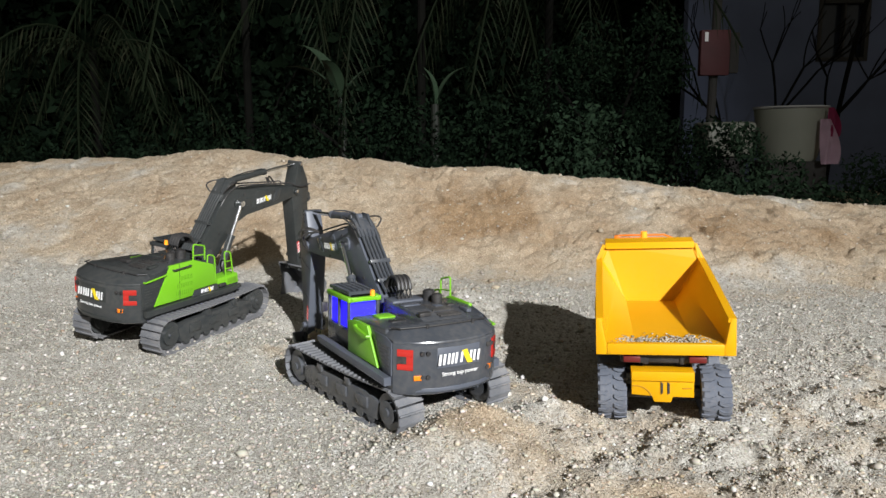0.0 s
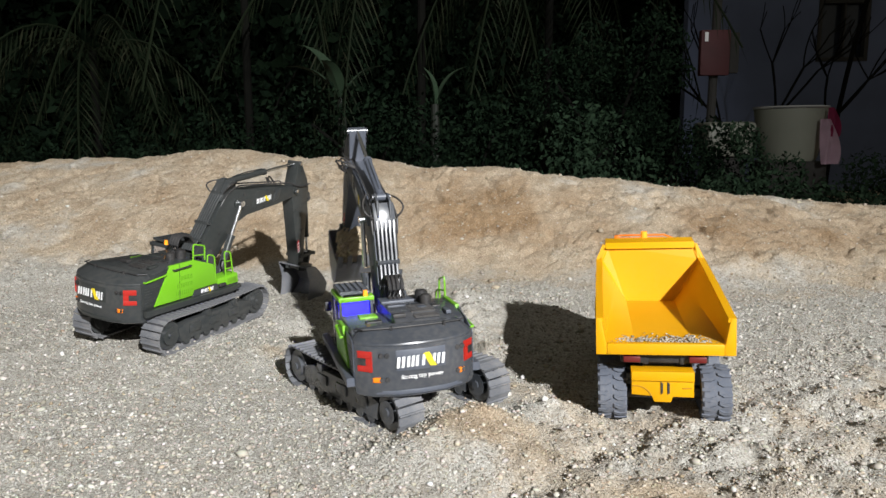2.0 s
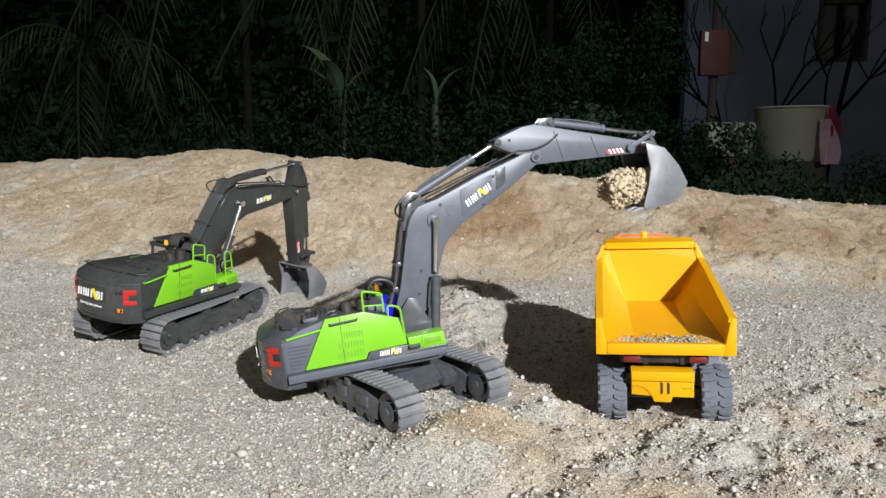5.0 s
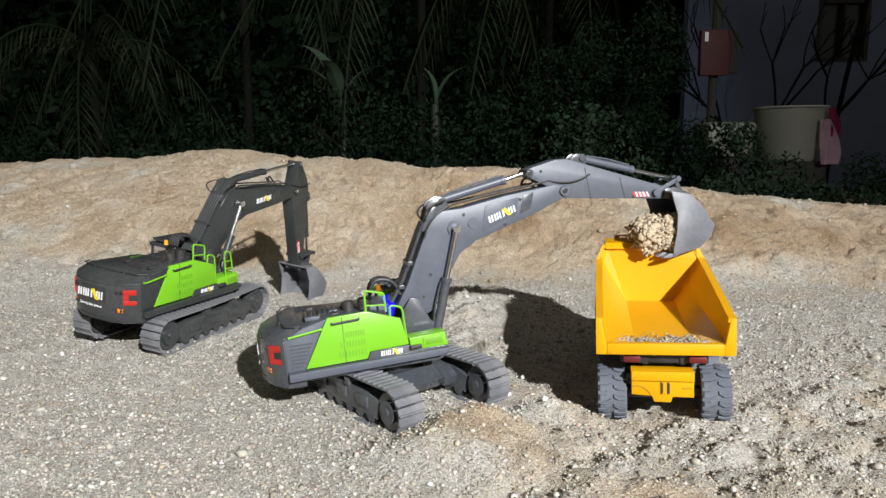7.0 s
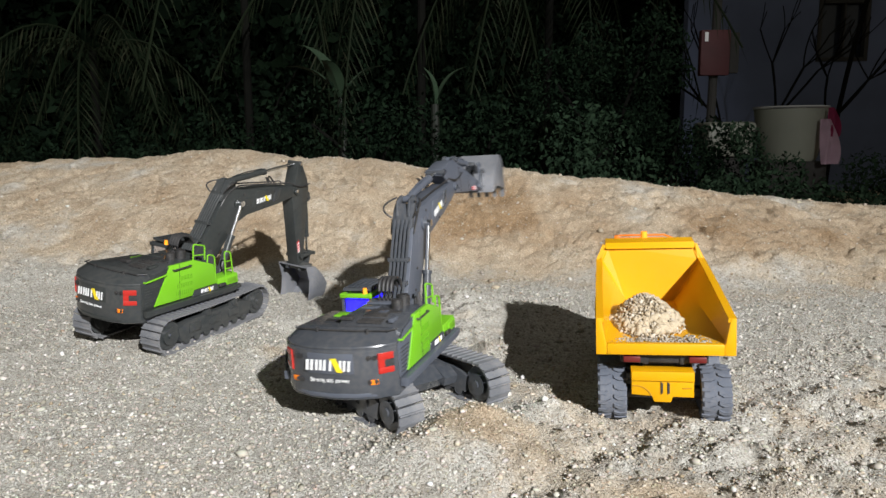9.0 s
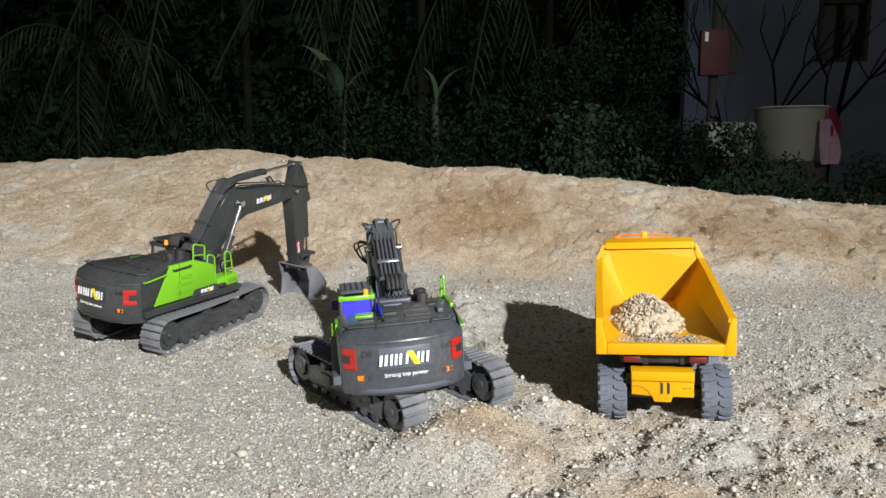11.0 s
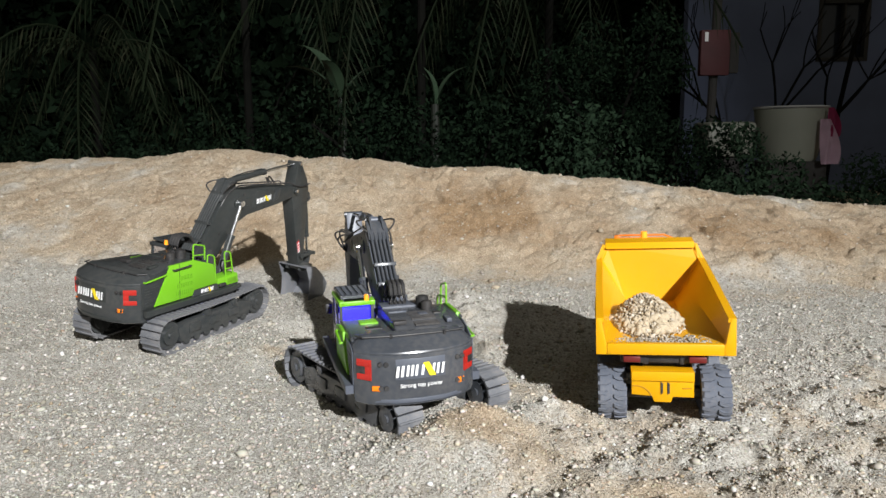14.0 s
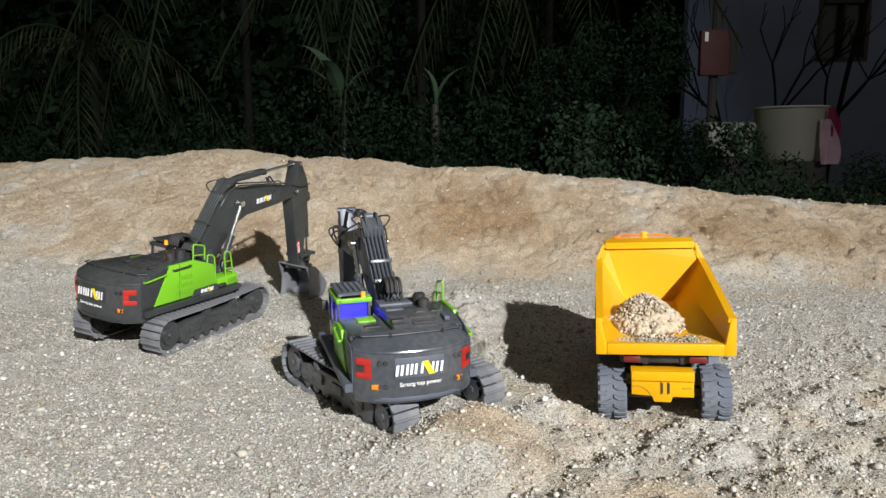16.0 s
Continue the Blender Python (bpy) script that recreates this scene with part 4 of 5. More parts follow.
def build_cab(up, lit):
    x0, x1, y0, y1, z0, z1 = 0.0, 0.084, 0.0245, 0.081, 0.0885, 0.172
    bm = bmesh.new()
    bm_box(bm, x0, x1, y0, y1, z0, 0.12, 0.002)
    t = 0.005
    for x in (x0, x1 - t):
        for y in (y0, y1 - t):
            bm_box(bm, x, x + t, y, y + t, 0.119, z1 - 0.004, 0.001)
    bm_box(bm, 0.038, 0.043, y1 - t, y1, 0.119, z1 - 0.004, 0.001)
    part("cab_frame", bm, BODY, up)
    bm = bmesh.new()
    for y in (y0, y1 - 0.006):
        bm_box(bm, x0 - 0.003, x1 + 0.002, y - 0.002, y + 0.007, z1 - 0.007, z1 + 0.001, 0.0015)
    for x in (x0 - 0.003, x1 - 0.006):
        bm_box(bm, x, x + 0.008, y0 + 0.0055, y1 - 0.0015, z1 - 0.0068, z1 + 0.0008, 0.0015)
    part("cab_roof_rim", bm, GREEN, up, "lime green cab roof rim")
    part("cab_roof", shape(bm_box, x0 + 0.004, x1 - 0.004, y0 + 0.006, y1 - 0.006, z1 - 0.006, z1 - 0.002), BLACK, up)
    bm = bmesh.new()
    for y in (y0 + 0.003, y1 - 0.0055):
        bm_box(bm, x0 + 0.004, x1 - 0.002, y, y + 0.0025, z1 + 0.0045, z1 + 0.0095)
    for x in (x0 + 0.004, x1 - 0.0045):
        bm_box(bm, x, x + 0.0025, y0 + 0.0056, y1 - 0.0056, z1 + 0.0045, z1 + 0.0095)
    for x in (x0 + 0.01, x1 - 0.01):
        for y in (y0 + 0.006, y1 - 0.008):
            bm_rod(bm, (x, y, z1 - 0.002), (x, y, z1 + 0.006), 0.0015, 6)
    part("roof_guard", bm, BODY, up, "dark slatted roof guard")
    for k in range(7):
        x = x0 + 0.0145 + k * 0.0092
        part("guard_slat", shape(bm_prism, [(x, z1 + 0.0045), (x + 0.0045, z1 + 0.0085), (x + 0.0045, z1 + 0.0097), (x, z1 + 0.0057)], y0 + 0.0057, y1 - 0.0057), BODY, up)
    for k in range(4):
        y = y0 + 0.0135 + k * 0.0098
        part("guard_bar", shape(bm_box, x0 + 0.0066, x1 - 0.0046, y, y + 0.0016, z1 + 0.0099, z1 + 0.0112), BODY, up)
    bm = bmesh.new()
    bm_rod(bm, (x0 + 0.002, y0 + 0.012, z1), (x0 + 0.002, y0 + 0.012, z1 + 0.010), 0.0042, 12, 0.0035)
    part("beacon", bm, ORANGE_GLOW, up, "orange cab beacon")
    for nm, b in (("rear_pane", (x0 + 0.0015, x0 + 0.0025, y0 + 0.005, y1 - 0.005)), ("front_pane", (x1 - 0.0025, x1 - 0.0015, y0 + 0.005, y1 - 0.005)),
                  ("side_pane", (x0 + 0.005, 0.038, y1 - 0.0025, y1 - 0.0015)), ("side_pane", (0.043, x1 - 0.005, y1 - 0.0025, y1 - 0.0015)), ("side_pane", (x0 + 0.005, x1 - 0.005, y0 + 0.0015, y0 + 0.0025))):
        p = part(nm, shape(bm_box, *b, 0.1195, z1 - 0.007), PANE, up)
        p.visible_shadow = False
    bm = bmesh.new()
    bm_box(bm, 0.026, 0.046, y0 + 0.018, y1 - 0.018, 0.1201, 0.128, 0.003)
    bm_box(bm, 0.022, 0.029, y0 + 0.018, y1 - 0.018, 0.126, 0.158, 0.003)
    part("seat", bm, SEAT, up)
    if lit:
        bm = bmesh.new()
        bm_box(bm, x0 + 0.005, x0 + 0.0056, y0 + 0.006, y1 - 0.006, 0.1205, z1 - 0.009)
        bm_box(bm, x0 + 0.007, x1 - 0.007, y1 - 0.0062, y1 - 0.0056, 0.1205, z1 - 0.009)
        bm_box(bm, x0 + 0.007, x1 - 0.007, y0 + 0.0056, y0 + 0.0062, 0.1205, z1 - 0.009)
        part("cab_light", bm, BLUE_GLOW, up, "blue glowing cab lighting")
    part("mirror", shape(bm_box, 0.078, 0.082, y1 + 0.002, y1 + 0.013, 0.135, 0.152, 0.0015), BLACK, up)


def build_boom(root):
    out = [(0.0201, 0.1559), (0.0405, 0.19), (0.0805, 0.2745), (0.0905, 0.293), (0.1035, 0.3015), (0.1441, 0.3025), (0.2213, 0.3151), (0.3089, 0.324), (0.3367, 0.3202), (0.3405, 0.312), (0.3368, 0.3036), (0.3206, 0.2985), (0.2609, 0.2761), (0.2077, 0.2602), (0.1646, 0.2472), (0.1333, 0.2282), (0.114, 0.2), (0.0969, 0.1735), (0.0761, 0.1398), (0.0546, 0.1286), (0.035, 0.135)]
    bm = bmesh.new()
    bm_prism(bm, shifted(out, PIVOT_BOOM), ARM_Y - 0.0195, ARM_Y + 0.0195, "y", 0.0015)
    boom = part("boom", bm, STEEL, root, "grey metal boom")
    P = PIVOT_BOOM
    for s in (-1, 1):
        y0, y1 = sorted((ARM_Y + s * 0.0193, ARM_Y + s * 0.0205))
        plate = [(0.175, 0.262), (0.235, 0.281), (0.243, 0.3105), (0.183, 0.303)]
        part("side_plate", shape(bm_prism, shifted(plate, P), y0, y1, "y", 0.0004), STEEL, boom)
        plate = [(0.243, 0.282), (0.262, 0.289), (0.27, 0.3155), (0.251, 0.3125)]
        part("side_plate", shape(bm_prism, shifted(plate, P), y0, y1, "y", 0.0004), BODY, boom)
        bm = bmesh.new()
        q = ARM_Y + s * 0.0195
        for x, z, d, r in ((0.128, 0.2715, 0.003, 0.0125), (0.160, 0.2765, 0.0012, 0.009), (0.3255, 0.3125, 0.004, 0.0085)):
            part("boss", shape(bm_rod, (x - P.x, q, z - P.z), (x - P.x, q + s * d, z - P.z), r, 20), STEEL, boom)
        for x, z in ((0.145, 0.292), (0.215, 0.2675), (0.245, 0.306), (0.08, 0.2), (0.065, 0.165)):
            part("bolt", shape(bm_rod, (x - P.x, q, z - P.z), (x - P.x, q + s * 0.0012, z - P.z), 0.0026, 10), BLACK, boom)
        bm = bmesh.new()
        bm_rod(bm, (0.3255 - P.x, q, 0.3125 - P.z), (0.3255 - P.x, q + s * 0.0058, 0.3125 - P.z), 0.0042, 12)
        part("pin", bm, CHROME, boom)
    # bracket for the crowd cylinder on the knee
    bm = bmesh.new()
    for y in (ARM_Y - 0.013, ARM_Y + 0.009):
        bm_prism(bm, shifted([(0.078, 0.292), (0.088, 0.318), (0.108, 0.3255), (0.118, 0.322), (0.124, 0.303)], P), y, y + 0.004, "y", 0.0008)
    bm_prism(bm, shifted([(0.0715, 0.272), (0.079, 0.289), (0.0865, 0.302), (0.096, 0.312), (0.103, 0.308), (0.093, 0.288), (0.083, 0.272)], P), ARM_Y - 0.019, ARM_Y + 0.019, "y", 0.0015)
    bm_rod(bm, (0.11 - P.x, ARM_Y - 0.016, 0.3175 - P.z), (0.11 - P.x, ARM_Y + 0.016, 0.3175 - P.z), 0.005, 12)
    part("knee_bracket", bm, BODY, boom)
    # hose bundle down the back of the boom, held by clamps
    for k in range(5):
        bm = bmesh.new()
        y = ARM_Y - 0.014 + 0.007 * k
        bm_tube(bm, [(0.012 - P.x, y, 0.162 - P.z), (0.0345 - P.x, y, 0.1965 - P.z), (0.055 - P.x, y, 0.24 - P.z), (0.069 - P.x, y, 0.269 - P.z), (0.078 - P.x, y * 1.05, 0.286 - P.z)], 0.0026, 6)
        part("boom_pipe", bm, BODY, boom)
    for x, z in ((0.031, 0.185), (0.049, 0.222)):
        bm = bmesh.new()
        bm_box(bm, x - 0.006 - P.x, x + 0.004 - P.x, ARM_Y - 0.0195, ARM_Y + 0.0195, z - 0.003 - P.z, z + 0.004 - P.z, 0.001)
        part("pipe_clamp", bm, BODY, boom)
    for s, r in ((-1, 0.0017), (1, 0.0017)):
        bm = bmesh.new()
        y = ARM_Y + s * 0.021
        bm_tube(bm, arc((0.075 - P.x, y, 0.262 - P.z), (0.085 - P.x, y * 1.2, 0.30 - P.z), (0.13 - P.x, ARM_Y + s * 0.016, 0.311 - P.z), 7) + [(0.2 - P.x, ARM_Y + s * 0.015, 0.3195 - P.z), (0.275 - P.x, ARM_Y + s * 0.015, 0.328 - P.z)] + arc((0.3 - P.x, ARM_Y + s * 0.016, 0.332 - P.z), (0.34 - P.x, ARM_Y + s * 0.024, 0.318 - P.z), (0.375 - P.x, ARM_Y + s * 0.02, 0.336 - P.z), 7), r, 6)
        part("hydraulic_hose", bm, BLACK, boom)
    bm = bmesh.new()
    bm_tube(bm, arc((0.08 - P.x, ARM_Y + 0.02, 0.29 - P.z), (0.07 - P.x, ARM_Y + 0.05, 0.31 - P.z), (0.12 - P.x, ARM_Y + 0.024, 0.32 - P.z), 8), 0.0017, 6)
    part("hydraulic_hose", bm, BLACK, boom)
    bm = bmesh.new()
    bm_tube(bm, arc((0.08 - P.x, ARM_Y - 0.02, 0.29 - P.z), (0.068 - P.x, ARM_Y - 0.045, 0.315 - P.z), (0.115 - P.x, ARM_Y - 0.02, 0.318 - P.z), 8), 0.0017, 6)
    part("hydraulic_hose", bm, BLACK, boom)
    for k, (dy, dz) in enumerate(((0.055, 0.01), (0.045, -0.012), (0.036, 0.018))):
        part("hose_loop", shape(bm_tube, arc((0.262 - P.x, ARM_Y + 0.016, 0.326 - P.z), (0.29 - P.x, ARM_Y + 0.02 + dy, 0.345 + dz - P.z), (0.318 - P.x, ARM_Y + 0.022, 0.3 - P.z), 10), 0.0019, 6), BLACK, boom)
    for s in (-1, 1):
        m = Matrix.Translation((0.2105 - P.x, ARM_Y + s * 0.0206, 0.2855 - P.z))
        turn = Matrix.Rotation(radians(-17), 4, "Y")
        face = Matrix.Rotation(radians(90), 4, "X") if s < 0 else Matrix.Rotation(radians(180), 4, "Z") @ Matrix.Rotation(radians(90), 4, "X")
        logo("sign_print", m @ turn @ face, 0.05, boom)
    return boom


def build_stick(root):
    P = PIVOT_STICK
    out = [(0.262, 0.343), (0.2625, 0.3545), (0.2738, 0.3575), (0.2822, 0.3592), (0.3137, 0.3658), (0.3355, 0.3655), (0.3725, 0.352), (0.512, 0.3007), (0.533, 0.294), (0.538, 0.285), (0.533, 0.2785), (0.5157, 0.277), (0.3308, 0.2985), (0.322, 0.302), (0.316, 0.312), (0.291, 0.3257)]
    bm = bmesh.new()
    bm_prism(bm, shifted(out, P), ARM_Y - 0.0165, ARM_Y + 0.0165, "y", 0.0015)
    stick = part("stick", bm, STEEL, root, "grey metal stick arm")
    bm = bmesh.new()
    for y in (ARM_Y - 0.012, ARM_Y + 0.008):
        bm_prism(bm, shifted([(0.34, 0.36), (0.354, 0.372), (0.371, 0.3705), (0.3745, 0.362), (0.372, 0.35), (0.345, 0.355)], P), y, y + 0.004, "y", 0.0008)
    bm_rod(bm, (0.3655 - P.x, ARM_Y - 0.015, 0.3635 - P.z), (0.3655 - P.x, ARM_Y + 0.015, 0.3635 - P.z), 0.005, 12)
    part("cylinder_bracket", bm, BODY, stick)
    part("cylinder_eye", shape(bm_rod, (0.2665 - P.x, ARM_Y - 0.019, 0.3485 - P.z), (0.2665 - P.x, ARM_Y + 0.019, 0.3485 - P.z), 0.0065, 14), BODY, stick)
    for x, z in ((0.499, 0.29), (0.527, 0.285), (0.2665, 0.3485)):
        part("pin", shape(bm_rod, (x - P.x, ARM_Y - 0.0205, z - P.z), (x - P.x, ARM_Y + 0.0205, z - P.z), 0.0035, 12), CHROME, stick)
    for s in (-1, 1):
        y0, y1 = sorted((ARM_Y + s * 0.0164, ARM_Y + s * 0.0172))
        for x in (0.375, 0.44):
            bm = bmesh.new()
            bm_prism(bm, shifted([(x, 0.292 - (x - 0.375) * 0.1), (x + 0.001, 0.292 - (x - 0.375) * 0.1), (x - 0.007, 0.3475 - (x - 0.375) * 0.36), (x - 0.008, 0.3475 - (x - 0.375) * 0.36)], P), y0, y1)
            part("seam", bm, BLACK, stick)
        for x, z in ((0.287, 0.349), (0.456, 0.2865)):
            bm = bmesh.new()
            bm_rod(bm, (x - P.x, y0, z - P.z), (x - P.x, y1, z - P.z), 0.0026, 10)
            part("pivot_cap", bm, BLACK, stick)
        red, white = bmesh.new(), bmesh.new()
        for k in range(4):
            a = 0.4595 + k * 0.0072
            zb = 0.2865 - (a - 0.4595) * 0.1
            bm_prism(red, shifted([(a, zb), (a + 0.004, zb), (a + 0.0005, zb + 0.0085), (a - 0.0035, zb + 0.0085)], P), y0, y1 + 0.0002 * (s > 0))
            bm_prism(white, shifted([(a + 0.004, zb), (a + 0.0072, zb), (a + 0.0037, zb + 0.0085), (a + 0.0005, zb + 0.0085)], P), y0, y1)
        part("warning_stripe", red, RED_PRINT, stick, "red warning stripes")
        part("warning_stripe", white, WHITE, stick, "white warning stripes")
    return stick


def build_bucket(root):
    P = PIVOT_BUCKET
    side = [(0.514, 0.2915), (0.5506, 0.2825), (0.578, 0.2535), (0.5964, 0.2219), (0.5875, 0.2015), (0.5626, 0.185), (0.513, 0.177), (0.5125, 0.186), (0.5215, 0.22), (0.5245, 0.25), (0.519, 0.27)]
    bm = bmesh.new()
    W = 0.047
    bm_prism(bm, shifted(side, P), ARM_Y - W, ARM_Y - W + 0.003, "y", 0.0006)
    bucket = part("bucket", bm, BARE, root, "worn dusty metal digging bucket")
    part("bucket_side", shape(bm_prism, shifted(side, P), ARM_Y + W - 0.003, ARM_Y + W, "y", 0.0006), BARE, bucket)
    back = shifted(side[:7], P)
    inner = []
    for i, (x, z) in enumerate(back):
        a, b = back[max(0, i - 1)], back[min(len(back) - 1, i + 1)]
        d = Vector((b[0] - a[0], b[1] - a[1])).normalized()
        inner.append((x + d.y * 0.003, z - d.x * 0.003))
    bm = bmesh.new()
    bm_prism(bm, back + inner[::-1], ARM_Y - W + 0.0028, ARM_Y + W - 0.0028, "y")
    part("bucket_shell", bm, BARE, bucket)
    bm = bmesh.new()
    for y in (ARM_Y - 0.022, ARM_Y + 0.018):
        bm_prism(bm, shifted([(0.512, 0.279), (0.518, 0.293), (0.535, 0.2965), (0.568, 0.281), (0.5665, 0.2665), (0.545, 0.27), (0.53, 0.272)], P), y, y + 0.004, "y", 0.0008)
    for p in (PIVOT_BUCKET, PIN_DRAG):
        bm_rod(bm, (p.x - P.x, ARM_Y - 0.025, p.z - P.z), (p.x - P.x, ARM_Y + 0.025, p.z - P.z), 0.004, 12)
    part("bucket_ear", bm, BODY, bucket)
    me = mesh_of("tooth", shape(bm_prism, shifted([(0.522, 0.1755), (0.522, 0.182), (0.505, 0.1815), (0.492, 0.1765), (0.505, 0.1745)], P), -0.005, 0.005, "y", 0.0006), BARE)
    for k in range(5):
        part("tooth", me, None, bucket).matrix_basis = Matrix.Translation((0, ARM_Y - 0.04 + 0.02 * k, 0))
    return bucket


def build_ram(root, name, length, r, mat=None):
    """Barrel and rod as two parts that slide in each other along their x axis."""
    bm = bmesh.new()
    bm_rod(bm, (0.004, 0, 0), (length, 0, 0), r, 16)
    bm_rod(bm, (length - 0.006, 0, 0), (length + 0.001, 0, 0), r * 1.18, 16)
    bm_rod(bm, (length * 0.5, 0, 0), (length * 0.5 + 0.004, 0, 0), r * 1.1, 16)
    bm_rod(bm, (0, -0.007, 0), (0, 0.007, 0), r * 0.95, 14)
    bm_tube(bm, [(length * 0.12, 0, r * 1.1), (length * 0.5, 0, r * 1.45), (length * 0.93, 0, r * 1.2)], r * 0.22, 6)
    barrel = part(name + "_barrel", bm, mat or STEEL, root)
    bm = bmesh.new()
    bm_rod(bm, (-length * 0.95, 0, 0), (-0.004, 0, 0), r * 0.55, 14)
    bm_rod(bm, (0, -0.006, 0), (0, 0.006, 0), r * 0.85, 14)
    rod = part(name + "_rod", bm, CHROME, root, "shiny chrome ram rod")
    return barrel, rod


def build_excavator(name, m, label, lit, extra_rail=False):
    root = empty(name, m, label, "excavator", "toy excavators")
    gear = {"root": root}
    bm = bmesh.new()
    bm_prism(bm, [(-0.075, 0.024), (0.075, 0.024), (0.085, 0.04), (0.06, 0.058), (-0.06, 0.058), (-0.085, 0.04)], -0.045, 0.045, "y", 0.003)
    for sx in (-1, 1):
        for sy in (-1, 1):
            a, b = sorted((sy * 0.044, sy * 0.073))
            bm_prism(bm, [(sx * 0.03, 0.026), (sx * 0.085, 0.026), (sx * 0.09, 0.04), (sx * 0.07, 0.052), (sx * 0.03, 0.056)], a, b, "y", 0.002)
    part("chassis_frame", bm, BODY, root)
    part("slew_ring", shape(bm_rod, (0, 0, 0.057), (0, 0, 0.0735), 0.052, 32), BLACK, root)
    for s in (-1, 1):
        build_track(root, s)
    gear["upper"] = build_upper(root, lit, extra_rail)
    gear["boom"], gear["stick"], gear["bucket"] = build_boom(root), build_stick(root), build_bucket(root)
    gear["lift"] = [build_ram(root, "lift_ram", 0.088, 0.0075, BODY) for _ in range(2)]
    gear["crowd"] = [build_ram(root, "crowd_ram", 0.118, 0.0068)]
    gear["curl"] = [build_ram(root, "curl_ram", 0.105, 0.0062)]
    links = []
    for y in (-0.0235, 0.0195):
        bm = bmesh.new()
        bm_prism(bm, [(-0.005, -0.004), (LINK_LENGTH + 0.005, -0.0035), (LINK_LENGTH + 0.005, 0.0035), (-0.005, 0.004)], y, y + 0.004, "y", 0.001)
        bm_rod(bm, (0, y - 0.001, 0), (0, y + 0.005, 0), 0.0062, 14)
        bm_rod(bm, (LINK_LENGTH, y - 0.001, 0), (LINK_LENGTH, y + 0.005, 0), 0.005, 14)
        links.append(part("rocker_link", bm, STEEL, root))
    gear["links"] = links
    bm = bmesh.new()
    bm_prism(bm, [(-0.005, -0.004), (DRAG_LENGTH + 0.004, -0.004), (DRAG_LENGTH + 0.004, 0.004), (-0.005, 0.004)], -0.012, 0.012, "y", 0.001)
    gear["drag"] = part("drag_link", bm, BODY, root)
    return gear


def about_y(pivot, degrees):
    """Turn in the arm's plane; positive raises what points forward."""
    return Matrix.Translation(pivot) @ Matrix.Rotation(-radians(degrees), 4, "Y")


def along(p, q, y):
    """The pose whose x axis runs from p to q in the arm's plane."""
    d = q - p
    return Matrix.Translation((p.x, y, p.z)) @ Matrix.Rotation(-math.atan2(d.z, d.x), 4, "Y")


def arm_poses(bo, st, bu):
    """Poses of the arm's parts in the space of the upper, for the three joint angles."""
    boom = about_y(PIVOT_BOOM, bo)
    tip = boom @ (PIVOT_STICK - PIVOT_BOOM)
    stick = about_y(tip, bo + st)
    on_stick = lambda p: stick @ (p - PIVOT_STICK)
    bucket = about_y(on_stick(PIVOT_BUCKET), bo + st + bu)
    drag_pin = bucket @ (PIN_DRAG - PIVOT_BUCKET)
    link_pin = on_stick(PIN_LINK)
    d = drag_pin - link_pin
    reach = min(max(d.length, abs(LINK_LENGTH - DRAG_LENGTH) + 1e-4), LINK_LENGTH + DRAG_LENGTH - 1e-4)
    c = (LINK_LENGTH ** 2 + reach ** 2 - DRAG_LENGTH ** 2) / (2 * LINK_LENGTH * reach)
    a = math.atan2(d.z, d.x) + math.acos(max(-1, min(1, c)))
    rock = link_pin + Vector((math.cos(a), 0, math.sin(a))) * LINK_LENGTH
    lift = boom @ (PIN_LIFT - PIVOT_BOOM)
    crowd0, crowd1 = boom @ (PIN_CROWD_BASE - PIVOT_BOOM), on_stick(PIN_CROWD)
    curl0 = on_stick(PIN_CURL_BASE)
    out = {"boom": [boom], "stick": [stick], "bucket": [bucket], "links": [along(link_pin, rock, ARM_Y)] * 2, "drag": [along(rock, drag_pin, ARM_Y)]}
    out["lift"] = [(along(PIN_LIFT_BASE, lift, ARM_Y + y), along(PIN_LIFT_BASE, lift, ARM_Y + y) @ Matrix.Translation(((lift - PIN_LIFT_BASE).length, 0, 0))) for y in (-0.029, 0.029)]
    out["crowd"] = [(along(crowd0, crowd1, ARM_Y), along(crowd0, crowd1, ARM_Y) @ Matrix.Translation(((crowd1 - crowd0).length, 0, 0)))]
    out["curl"] = [(along(curl0, rock, ARM_Y), along(curl0, rock, ARM_Y) @ Matrix.Translation(((rock - curl0).length, 0, 0)))]
    return out


def moving_parts(gear, upper_pose, joints):
    """(object, pose in the machine's space) for every part that moves."""
    pairs = [(gear["upper"], upper_pose)]
    arm = arm_poses(*joints)
    for key in ("boom", "stick", "bucket", "drag"):
        pairs.append((gear[key], upper_pose @ arm[key][0]))
    for ob, m in zip(gear["links"], arm["links"]):
        pairs.append((ob, upper_pose @ m))
    for key in ("lift", "crowd", "curl"):
        for (barrel, rod), (mb, mr) in zip(gear[key], arm[key]):
            pairs += [(barrel, upper_pose @ mb), (rod, upper_pose @ mr)]
    return pairs


def tilt(tp, tr):
    return Matrix.Rotation(radians(tp), 4, "X") @ Matrix.Rotation(radians(tr), 4, "Y")


